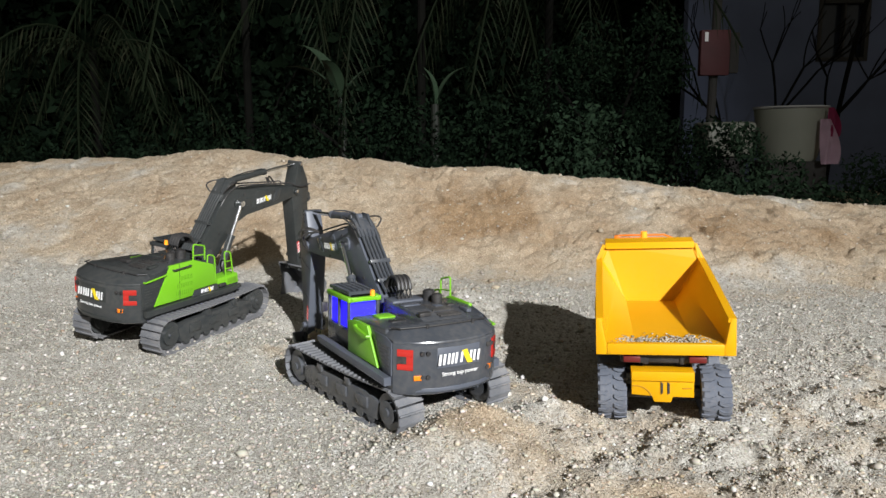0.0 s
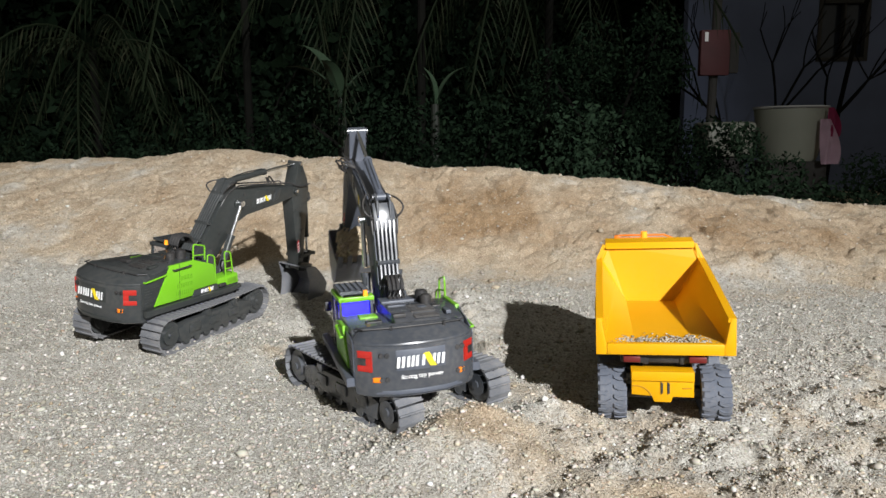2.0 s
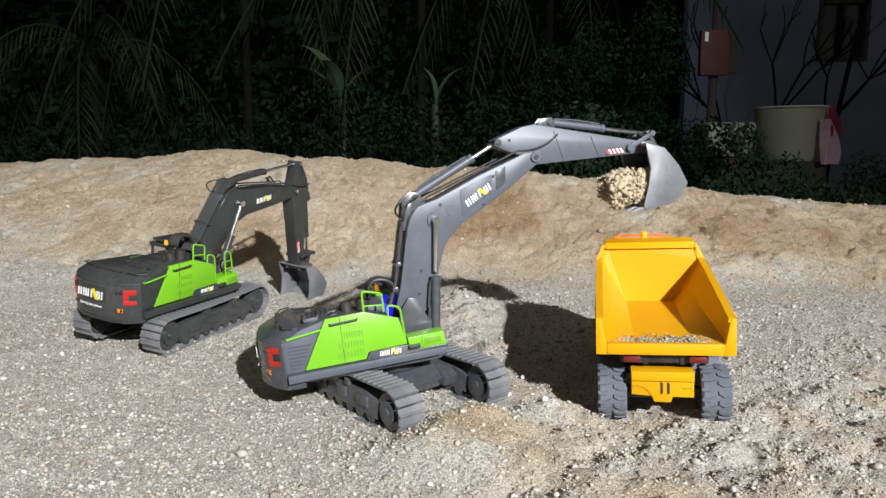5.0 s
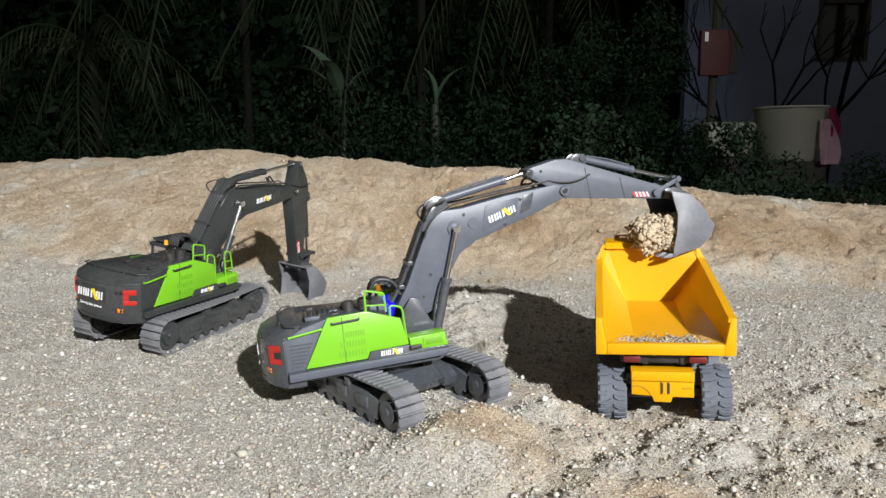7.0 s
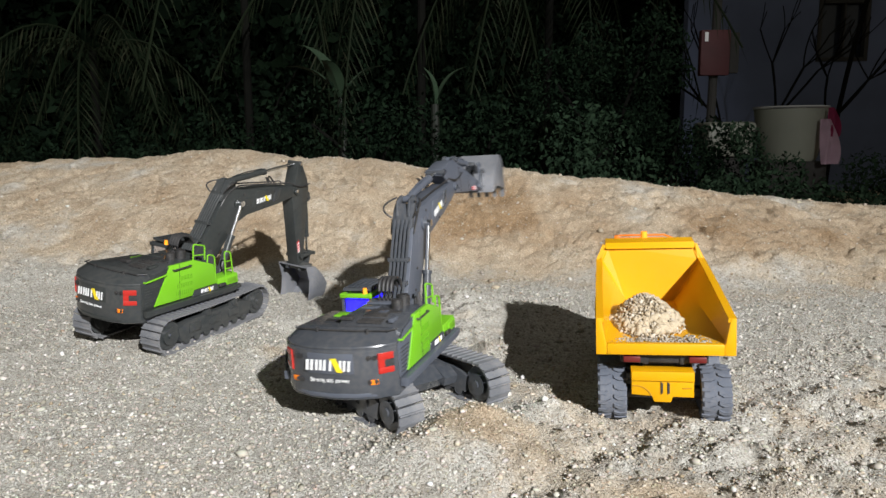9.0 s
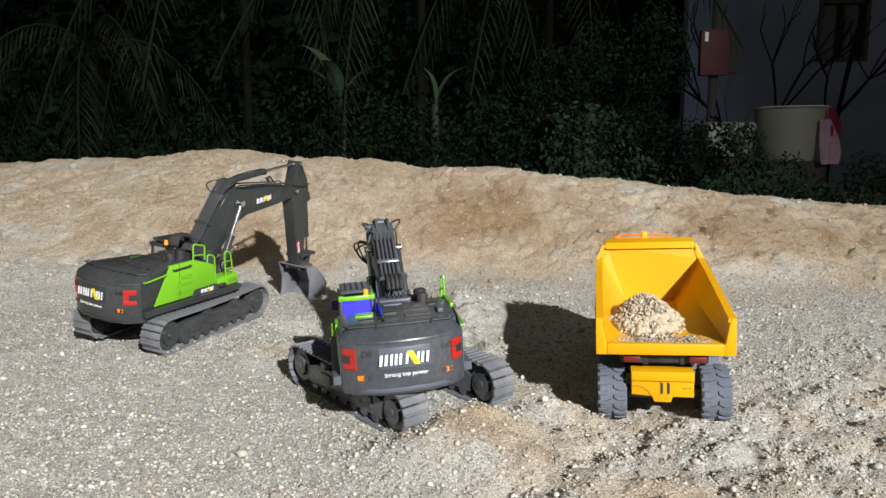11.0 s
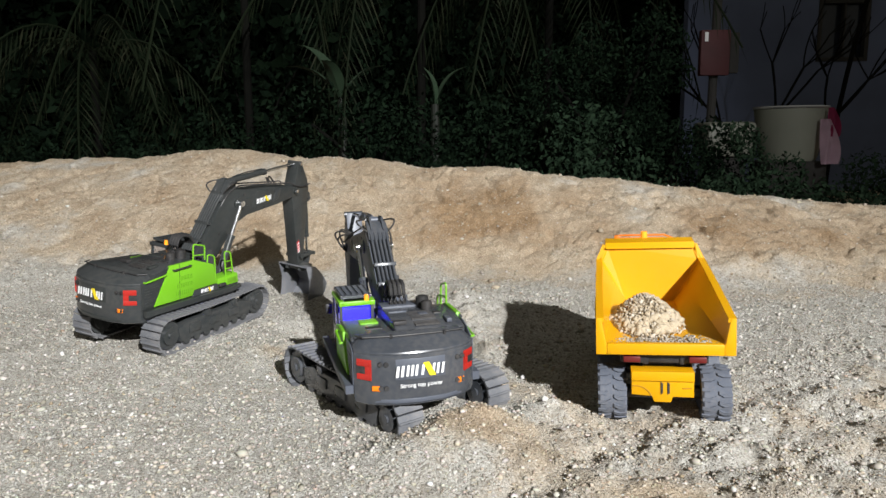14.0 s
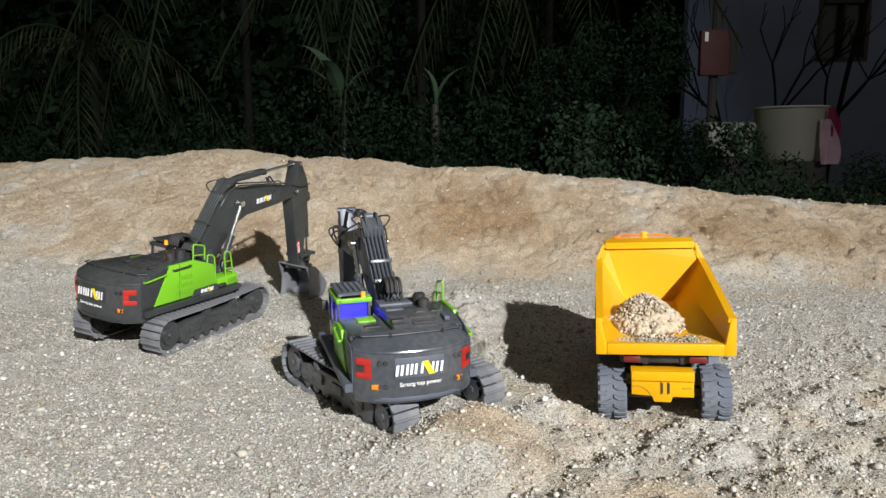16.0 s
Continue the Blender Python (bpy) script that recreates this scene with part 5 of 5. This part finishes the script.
DIGGER_BASE = Matrix.Translation((-0.0895, 1.1378, 0.0)) @ Matrix.Rotation(radians(129.4), 4, "Z")
PARKED_BASE = Matrix.Translation((-0.5774, 1.4819, 0.0303)) @ tilt(3.41, 4.67) @ Matrix.Rotation(radians(68.0), 4, "Z")
digger = build_excavator("excavator", DIGGER_BASE, "lime green and dark grey excavator with blue-lit cab, digging", True)
parked = build_excavator("excavator", PARKED_BASE, "lime green and dark grey excavator parked on gravel", False, True)
for ob, m in moving_parts(parked, Matrix.Rotation(radians(62.1 - 68.0), 4, "Z"), (-9.3, -64.5, 80.0)):
    ob.matrix_basis = m
# the parked machine takes darker body, metal and roof rim colours
for ob in parked["root"].children_recursive:
    if ob.type == "MESH" and (ob.data.materials[0] in (BODY, STEEL) or ob.name.startswith("cab_roof_rim")):
        ob.data.materials[0] = PARKED_STEEL if ob.data.materials[0] == STEEL else PARKED_BODY

# ---- dump truck ----
TRUCK_BASE = pose(0.3244, 0.9787, -0.001, -2.29, -1.08, 78.07)


def wheel_mesh():
    """A tyre with chevron lugs round its tread, lying along y."""
    bm = bmesh.new()
    R, w = 0.0425, 0.0425
    prof = [(0.018, -0.4), (0.03, -0.5), (0.037, -0.49), (0.0402, -0.42), (0.0402, 0.42), (0.037, 0.49), (0.03, 0.5), (0.018, 0.4)]
    rings = []
    n = 30
    for k in range(n):
        a = 2 * math.pi * k / n
        rings.append([bm.verts.new((r * math.cos(a), s * w, r * math.sin(a))) for r, s in prof])
    for k in range(n):
        a, b = rings[k], rings[(k + 1) % n]
        for i in range(len(prof) - 1):
            bm.faces.new((a[i], b[i], b[i + 1], a[i + 1]))
    bmesh.ops.recalc_face_normals(bm, faces=bm.faces[:])
    tyre = mesh_of("tyre", bm, RUBBER)
    lug = bmesh.new()
    m = 18
    for k in range(m):
        for s, off in ((-1, 0.0), (1, 0.5)):
            a = 2 * math.pi * (k + off) / m
            pts = [(-0.0045, 0.002), (0.0005, 0.002), (0.004, 0.009), (0.0035, 0.021), (-0.0015, 0.021), (-0.001, 0.0105)]
            vs = []
            for h in (0.0395, 0.0428):
                row = []
                for u, v in pts:
                    t = a + u / 0.041
                    hh = h if v < 0.0195 else min(h, 0.0415)
                    row.append(lug.verts.new((hh * math.cos(t), s * v, hh * math.sin(t))))
                vs.append(row)
            lo, hi = vs
            f = [lug.faces.new(hi)]
            for i in range(len(pts)):
                f.append(lug.faces.new((lo[i], lo[(i + 1) % len(pts)], hi[(i + 1) % len(pts)], hi[i])))
            bmesh.ops.recalc_face_normals(lug, faces=f)
    tread = mesh_of("tread", lug, RUBBER, False)
    rim = bmesh.new()
    bm_rod(rim, (0, -0.015, 0), (0, 0.015, 0), 0.0195, 20)
    bm_rod(rim, (0, -0.018, 0), (0, 0.018, 0), 0.008, 12)
    for k in range(6):
        a = k * math.pi / 3
        bm_rod(rim, (0.013 * math.cos(a), -0.017, 0.013 * math.sin(a)), (0.013 * math.cos(a), 0.017, 0.013 * math.sin(a)), 0.002, 6)
    return tyre, tread, mesh_of("rim", rim, YELLOW)


def build_truck():
    truck = empty("dump_truck", TRUCK_BASE, "yellow articulated dump truck with gravel in its open bed", "dump truck")
    tyre, tread, rim = wheel_mesh()
    for x, y in ((0.043, 0.074), (0.043, -0.074), (0.148, 0.074), (0.148, -0.074), (0.345, 0.074), (0.345, -0.074)):
        w = part("wheel", tyre, None, truck, "dusty rubber tyre with chevron lugs")
        w.matrix_basis = Matrix.Translation((x, y, 0.044)) @ Matrix.Rotation(x * 9 + y, 4, "Y")
        part("tread", tread, None, w)
        part("rim", rim, None, w)
    # skip body: floor, side walls, front wall, each with thickness
    front = 0.272
    bed = part("bed_floor", shape(bm_loft, [[(0.001, 0.083, 0.1175), (0.001, -0.083, 0.1175), (front, -0.048, 0.118), (front, 0.048, 0.118)], [(0.001, 0.083, 0.1305), (0.001, -0.083, 0.1305), (front, -0.048, 0.127), (front, 0.048, 0.127)]]), YELLOW, truck, "yellow bed floor scratched by gravel")
    for s in (-1, 1):
        bm = bmesh.new()
        grid = []
        for k in range(13):
            u = k / 12
            low = Vector((0.003, 0.041, 0.1308)).lerp(Vector((front, 0.0415, 0.1275)), u)
            mid = Vector((0.002, 0.0845, 0.1335)).lerp(Vector((0.2745, 0.0603, 0.158)), u)
            top = Vector((0.001, 0.0885, 0.17)).lerp(Vector((0.2775, 0.0862, 0.2015)), u)
            row = arc(low, low.lerp(mid, 0.8), mid, 4) + arc(mid, mid.lerp(top, 0.2), top, 4)[1:]
            grid.append([bm.verts.new((p.x, p.y * s, p.z)) for p in row] + [bm.verts.new((p.x, (p.y + 0.0035) * s, p.z - 0.003)) for p in row[::-1]])
        for a, b in zip(grid, grid[1:]):
            for i in range(len(a)):
                n = (i + 1) % len(a)
                bm.faces.new((a[i], a[n], b[n], b[i]))
        bm.faces.new(grid[0])
        bm.faces.new(grid[-1][::-1])
        bmesh.ops.recalc_face_normals(bm, faces=bm.faces[:])
        part("bed_side", bm, YELLOW, truck, "yellow hollow bed wall")
        part("corner_seam", shape(bm_tube, [(0.2755, 0.0435 * s, 0.126), (0.2775, 0.0612 * s, 0.158), (0.2805, 0.0868 * s, 0.2015), (0.2875, 0.0765 * s, 0.226)], 0.0042, 8), YELLOW, truck)
        # thick rounded top rail and upright end post
        bm = bmesh.new()
        ring = lambda x, y, z: [(x, y - 0.0055, z - 0.004), (x, y + 0.0055, z - 0.004), (x, y + 0.0055, z + 0.0025), (x, y - 0.0055, z + 0.0025)]
        bm_loft(bm, [ring(-0.002, 0.0912 * s, 0.1695), ring(0.14, 0.0905 * s, 0.1855), ring(0.278, 0.0885 * s, 0.2012), ring(0.288, 0.0765 * s, 0.2265)])
        part("top_rail", bm, YELLOW, truck)
        bm = bmesh.new()
        a, b = 0.0972 * s, 0.083 * s
        bm_prism(bm, [(a, 0.1165), (0.0815 * s, 0.1165), (0.0815 * s, 0.133), (b, 0.136), (0.0893 * s, 0.172), (a * 0.995, 0.172)], -0.003, 0.008, "x", 0.001)
        part("end_post", bm, YELLOW, truck)
        for x in (0.07, 0.15, 0.22):
            k = x / 0.272
            bm = bmesh.new()
            bm_loft(bm, [[(x - 0.004, (0.0905 - 0.027 * k) * s, 0.1185), (x + 0.004, (0.0905 - 0.027 * k) * s, 0.1185), (x + 0.004, (0.0965 - 0.027 * k) * s, 0.122), (x - 0.004, (0.0965 - 0.027 * k) * s, 0.122)], [(x - 0.004, 0.091 * s, 0.172 + 0.02 * k), (x + 0.004, 0.091 * s, 0.172 + 0.02 * k), (x + 0.004, 0.0965 * s, 0.171 + 0.02 * k), (x - 0.004, 0.0965 * s, 0.171 + 0.02 * k)]])
            part("bed_rib", bm, YELLOW, truck)
    part("tail_sill", shape(bm_box, -0.004, 0.007, -0.0813, 0.0813, 0.1168, 0.1335, 0.0012), YELLOW, truck)
    bm = bmesh.new()
    bm_loft(bm, [[(0.271, 0.0425, 0.1265), (0.271, -0.0425, 0.1265), (0.28, -0.085, 0.2015), (0.287, -0.0755, 0.2275), (0.287, 0.0755, 0.2275), (0.28, 0.085, 0.2015)],
                 [(0.275, 0.0445, 0.1225), (0.275, -0.0445, 0.1225), (0.284, -0.088, 0.2), (0.291, -0.077, 0.2285), (0.291, 0.077, 0.2285), (0.284, 0.088, 0.2)]])
    part("bed_front", bm, YELLOW, truck, "yellow bed front wall")
    part("visor", shape(bm_prism, [(0.279, 0.222), (0.287, 0.232), (0.318, 0.235), (0.318, 0.231), (0.292, 0.227)], -0.0775, 0.0775, "y", 0.001), YELLOW, truck)
    # bed skids, frame and rear axle box
    bm = bmesh.new()
    bm_box(bm, 0.01, 0.25, -0.03, -0.022, 0.098, 0.117, 0.001)
    bm_box(bm, 0.01, 0.25, 0.022, 0.03, 0.098, 0.117, 0.001)
    bm_box(bm, 0.012, 0.02, -0.03, 0.03, 0.1, 0.116, 0.001)
    part("bed_skid", bm, BLACK, truck)
    part("frame", shape(bm_box, 0.03, 0.3, -0.028, 0.028, 0.055, 0.097, 0.003), BLACK, truck)
    for x in (0.043, 0.148, 0.345):
        part("axle", shape(bm_rod, (x, -0.055, 0.044), (x, 0.055, 0.044), 0.01, 12), BLACK, truck)
    face = [(-0.044, 0.0635), (-0.044, 0.1), (0.044, 0.1), (0.044, 0.0605), (0.015, 0.061), (0.012, 0.0525), (-0.012, 0.0525), (-0.015, 0.0615)]
    face = [(y - 0.003, z - 0.009) for y, z in face]
    cover = part("axle_cover", shape(bm_prism, [(-y, z) for y, z in face], 0.0, 0.024, "x", 0.0015), YELLOW, truck, "yellow rear axle cover with slots")
    bm = bmesh.new()
    bm_prism(bm, [(0.047, 0.0772), (-0.041, 0.0772), (-0.041, 0.0915), (0.047, 0.0915)], -0.004, 0.001, "x", 0.001)
    part("cover_lip", bm, YELLOW, cover)
    for y in (0.001, -0.0085):
        bm = bmesh.new()
        bm_prism(bm, [(y + 0.0014, 0.058), (y + 0.0046, 0.056), (y + 0.0046, 0.075), (y + 0.0014, 0.073)], -0.0012, 0.002, "x")
        part("slot", bm, BLACK, cover)
    # grooves drawn as thin raised lines, shade painted in as darker yellow
    bm = bmesh.new()
    bm_tube(bm, arc((-0.0005, 0.046, 0.0685), (-0.0005, 0.025, 0.07), (-0.0005, 0.0185, 0.053), 6), 0.0009, 5)
    bm_tube(bm, [(-0.0005, -0.025, 0.0655), (-0.0005, -0.038, 0.0662)], 0.0008, 5)
    part("groove", bm, material("groove_shade_yellow", (0.4, 0.2, 0.01), 0.6), cover)
    for s in (-1, 1):
        part("tail_lamp", shape(bm_box, 0.0, 0.01, *sorted((s * 0.034, s * 0.058)), 0.104, 0.113, 0.001), material("dull_red_lens", (0.12, 0.012, 0.01), 0.4), truck, "dull red tail lamp")
        part("lamp_bracket", shape(bm_box, 0.01, 0.03, *sorted((s * 0.028, s * 0.062)), 0.1, 0.1165, 0.001), BLACK, truck)
        part("mudguard", shape(bm_prism, [(0.29, 0.085), (0.31, 0.1), (0.38, 0.1), (0.4, 0.085), (0.4, 0.09), (0.382, 0.106), (0.308, 0.106), (0.288, 0.09)], *sorted((s * 0.05, s * 0.098)), "y", 0.001), BLACK, truck)
    # tractor unit with cab, hoops and beacon
    part("tractor_body", shape(bm_prism, [(0.29, 0.06), (0.41, 0.06), (0.43, 0.08), (0.425, 0.115), (0.37, 0.125), (0.29, 0.125)], -0.05, 0.05, "y", 0.004), YELLOW, truck)
    cab = part("cab", shape(bm_prism, [(0.305, 0.125), (0.375, 0.125), (0.365, 0.215), (0.31, 0.22)], -0.045, 0.045, "y", 0.004), YELLOW, truck)
    part("cab_window", shape(bm_box, 0.315, 0.36, -0.0462, -0.0445, 0.155, 0.205), WINDOW_DARK, cab)
    part("cab_window", shape(bm_box, 0.315, 0.36, 0.0445, 0.0462, 0.155, 0.205), WINDOW_DARK, cab)
    bm = bmesh.new()
    bm_tube(bm, [(0.335, 0.056, 0.21), (0.335, 0.058, 0.235), (0.335, 0.05, 0.2375), (0.335, -0.03, 0.2375), (0.345, -0.05, 0.228), (0.345, -0.05, 0.216)], 0.0018, 6)
    bm_tube(bm, [(0.335, 0.05, 0.232), (0.335, -0.03, 0.232)], 0.0014, 6)
    bm_box(bm, 0.33, 0.34, 0.05, 0.06, 0.222, 0.238, 0.001)
    bm_box(bm, 0.32, 0.36, -0.046, 0.046, 0.2155, 0.222, 0.001)
    part("light_bar", bm, material("orange_paint", (0.75, 0.17, 0.01), 0.4), truck, "orange roof hoop")
    bm = bmesh.new()
    bm_rod(bm, (0.334, 0.006, 0.233), (0.334, 0.006, 0.2445), 0.0062, 14, 0.0055)
    bm_rod(bm, (0.334, 0.006, 0.218), (0.334, 0.006, 0.2335), 0.0075, 14)
    part("beacon", bm, ORANGE_GLOW, truck, "lit orange roof beacon")
    return truck


truck = build_truck()

# gravel left over in the bed
rs = np.random.RandomState(21)
n = 420
bx = np.abs(rs.normal(0.012, 0.012, n)) + 0.008
by = rs.uniform(-0.078, 0.078, n)
spill = scatter_stones("bed_gravel", bx, by, rs.uniform(0.0012, 0.0026, n), by_island("bed_grit", [(0.0, (0.24, 0.2, 0.15)), (0.5, (0.36, 0.31, 0.24)), (1.0, (0.52, 0.48, 0.42))]), "thin layer of gravel left on the truck bed", 7, 0.3, 0.1315 + np.zeros(n))
spill.matrix_world = TRUCK_BASE

build_gravel()

# ---- the load of sand: clumps that ride in the bucket and then fall into the truck ----
CLUMP_MATERIAL = material("damp_sand", (0.48, 0.395, 0.28), 0.95, 0, 0.22, 90, 0.6, spec=0.1)
WHITE_STONE = material("white_stone", (0.52, 0.46, 0.38), 0.9, 0, 0.15, 90, 0.3, spec=0.1)
STONE_MATERIAL = material("pale_stone", (0.46, 0.4, 0.315), 0.9, 0, 0.2, 90, 0.4, spec=0.1)


def clump_mesh(seed, mat, rounds=1):
    v, f = stone_template(rounds)
    rs = np.random.RandomState(seed)
    v = v * (1 + rs.uniform(-0.42, 0.42, (len(v), 1)) / rounds ** 0.3) * rs.uniform(0.6, 1.3, 3)
    me = bpy.data.meshes.new("sand_clump")
    fill_mesh(me, v, f)
    me.materials.append(mat)
    return me


def build_load():
    load = empty("sand_load", Matrix.Identity(4), "scoop of damp tan sand and stones tipped into the truck", "sand")
    shapes = [clump_mesh(k, (STONE_MATERIAL, CLUMP_MATERIAL, CLUMP_MATERIAL, CLUMP_MATERIAL)[k % 4] if k else WHITE_STONE) for k in range(13)]
    lumps = [clump_mesh(20 + k, CLUMP_MATERIAL, 2) for k in range(4)]
    rs = random.Random(6)
    clumps = []
    for i in range(2000):
        core = i < 640
        size = rs.uniform(0.0042, 0.0078) if core else math.exp(rs.uniform(math.log(0.0011), math.log(0.003)))
        # place inside the bucket, in the bucket's own space
        while True:
            u = Vector((rs.uniform(-1, 1), rs.uniform(-1, 1), rs.uniform(-1, 1)))
            far = (abs(u.x) ** 3.5 + abs(u.y) ** 3.5 + abs(u.z) ** 3.5) ** (1 / 3.5)
            ragged = 0.86 + 0.14 * math.sin(5.1 * u.x + 1.3) * math.sin(4.3 * u.y + 0.4) + 0.08 * math.sin(9 * u.z + 7 * u.y)
            if far <= ragged * (0.9 if core else 1.02) and (far > 0.35 if core else far > 0.8 * ragged) and u.z < 0.75 + 0.35 * u.x:
                break
        inside = Vector((-0.024 + 0.048 * u.x, ARM_Y + 0.043 * u.y, -0.069 + 0.038 * u.z))
        # place on the heap, in the truck's space
        a, r = rs.uniform(0, 2 * math.pi), math.sqrt(rs.random()) * (0.88 if core else 1.0)
        hgt = 0.05 * (1 - r ** 1.5)
        rest = Vector((0.109 + 0.08 * r * math.cos(a), 0.02 + 0.06 * r * math.sin(a), 0.13 + (hgt * rs.uniform(0.35, 0.82) if core else hgt) + size * 0.25))
        ob = part("sand_clump", lumps[i % 4] if core else shapes[i % 13], None, load)
        ob.scale = (size,) * 3
        clumps.append((ob, inside, rest, rs.uniform(7.12, 7.62), [rs.uniform(0, 360) for _ in range(3)]))
    return clumps


clumps = build_load()

# ---- motion: joint angles over time, in degrees ----
YAW = [(0, 121.9), (1.5, 122), (2, 107.3), (2.5, 91.6), (3, 73.2), (3.5, 55.8), (4, 35), (4.2, 27.2), (6.3, 4.2), (6.5, 7.8), (7, 14.6), (7.5, 15.1), (8, 20.1), (8.5, 44.3), (9, 71.3), (9.2, 82.1), (11.3, 100.4), (11.5, 99.6), (12, 100.3), (12.5, 102), (13, 104.8), (13.5, 106.2), (14.5, 107.4), (15, 108.4), (16, 108.2)]
NOD = [(0, -1.3), (0.5, -2.7), (1.5, -2.4), (2, -0.9), (2.5, -0.2), (3, 0.4), (4, -0.2), (6.5, -1.25), (7.5, -0.1), (8.5, 0.4), (9, -0.3), (9.2, -0.7), (11.5, -1.7), (12, -0.5), (12.5, -0.8), (13, 0), (14, 0.25), (14.5, 1.25), (15, 4.3), (15.5, 2.6), (16, 1.5)]
ROLL = [(0, 1.7), (0.5, 0.7), (1.5, 0.3), (2, -1.35), (2.5, -2.5), (3, -4.15), (3.5, -5.4), (4, -5.9), (6.5, -4.9), (7, -4.6), (8, -5.2), (8.5, -3.8), (9, -2.8), (9.2, -2.1), (11.5, -3.3), (12.5, -2.2), (13, -0.7), (14, 0), (14.5, 0.5), (15, 2.25), (15.5, 1.3), (16, 0.4)]
BOOM = [(0, -19.5), (0.5, -12.8), (1, -1.6), (1.5, 7.2), (2, 15.0), (2.5, 18.2), (3, 17.4), (3.5, 17.8), (4, 18.2), (4.2, 18.6), (6.3, -0.9), (6.5, -0.3), (7, 0), (8, 0.55), (8.5, 1.6), (9, 2.2), (9.2, 2.1), (11.3, -28.5), (11.5, -30), (12, -33.5), (12.5, -23), (13, -21), (14, -20.4), (15, -25), (15.5, -23), (16, -21)]
STICK = [(0, -56.9), (0.5, -63.3), (1, -72.2), (1.5, -83.3), (2, -57), (2.5, -33), (3, -27), (3.5, -21.5), (4, -15), (4.2, -12.5), (6.3, 0), (9.2, 0.7), (11.3, -47), (12, -43.5), (12.5, -53.7), (13, -55.8), (14, -56.9), (15, -52.5), (16, -56.8)]
CURL = [(0, 12), (0.5, -2), (1, -15), (2.5, -15), (3, -11), (3.5, -8), (4, -5.7), (4.2, -6), (6.3, -20), (6.5, -15), (7, 0), (7.5, 34), (8, 61), (8.5, 79), (9, 87), (9.2, 87), (11.3, 55), (12, 48), (13, 40), (14, 36), (15, 28), (16, 22)]
SHIFT_X = [(0, 0), (9.2, 0), (11.5, 0.008), (12.5, 0.005), (13.5, -0.001), (14.5, -0.003), (15, -0.008), (16, -0.009)]
SHIFT_Y = [(0, 0), (9.2, 0), (11.5, -0.006), (13, -0.006), (14.5, 0), (15, 0.012), (16, 0.007)]
SHIFT_Z = [(0, 0), (9.2, 0), (11.5, 0.003), (12.5, -0.003), (13.5, -0.006), (15, -0.007), (16, -0.003)]


def glide(rows, t):
    """Smooth value between the rows, without overshoot."""
    ts, vs = [r[0] for r in rows], [r[1] for r in rows]
    if t <= ts[0]:
        return vs[0]
    if t >= ts[-1]:
        return vs[-1]
    k = max(i for i in range(len(ts) - 1) if ts[i] <= t)
    slope = [(vs[i + 1] - vs[i]) / (ts[i + 1] - ts[i]) for i in range(len(ts) - 1)]

    def tangent(i):
        if i == 0 or i == len(ts) - 1:
            return 0.0
        a, b = slope[i - 1], slope[i]
        return 0.0 if a * b <= 0 else 2 * a * b / (a + b)

    h = ts[k + 1] - ts[k]
    u = (t - ts[k]) / h
    m0, m1 = tangent(k) * h, tangent(k + 1) * h
    return (2 * u ** 3 - 3 * u ** 2 + 1) * vs[k] + (u ** 3 - 2 * u ** 2 + u) * m0 + (3 * u ** 2 - 2 * u ** 3) * vs[k + 1] + (u ** 3 - u ** 2) * m1


def machine_at(t):
    """Pose of the undercarriage and of the upper, both in the world."""
    late = glide([(0, 0), (12, 0), (13.5, 1), (16, 1)], t)
    shift = Vector((glide(SHIFT_X, t), glide(SHIFT_Y, t), glide(SHIFT_Z, t)))
    lean = tilt((glide(NOD, t) + 0.4) * late, (glide(ROLL, t) + 1.8) * late)
    here = Matrix.Translation(Vector((-0.0895, 1.1378, 0)) + shift)
    base = here @ lean @ Matrix.Rotation(radians(129.4), 4, "Z")
    upper = here @ tilt(glide(NOD, t), glide(ROLL, t)) @ Matrix.Rotation(radians(glide(YAW, t)), 4, "Z")
    return base, upper


def bucket_at(t):
    return machine_at(t)[1] @ arm_poses(glide(BOOM, t), glide(STICK, t), glide(CURL, t))["bucket"][0]


def motions():
    times = [k * 0.25 for k in range(65)]
    paths = {}
    root_rows = []
    for t in times:
        base, upper = machine_at(t)
        root_rows.append((t, base))
        for ob, m in moving_parts(digger, base.inverted() @ upper, (glide(BOOM, t), glide(STICK, t), glide(CURL, t))):
            paths.setdefault(ob, []).append((t, m))
    walk(digger["root"], root_rows)
    for ob, rows in paths.items():
        walk(ob, rows)
    carry = {t: bucket_at(t) for t in times if t <= 8}
    for ob, inside, rest, drop, turn in clumps:
        own = Euler([radians(a) for a in turn]).to_matrix().to_4x4()
        rows = [(t, carry[t] @ Matrix.Translation(inside) @ own) for t in times if t < drop - 0.05]
        start = bucket_at(drop) @ Matrix.Translation(inside) @ own
        end = TRUCK_BASE @ Matrix.Translation(rest) @ own
        rows.append((drop, start))
        for u in (0.35, 0.7):
            p = start.translation.lerp(end.translation, u)
            p.z = start.translation.z + (end.translation.z - start.translation.z) * u * u
            rows.append((drop + 0.3 * u, Matrix.Translation(p) @ own))
        rows += [(drop + 0.3, end), (16.0, end)]
        walk(ob, rows)


motions()
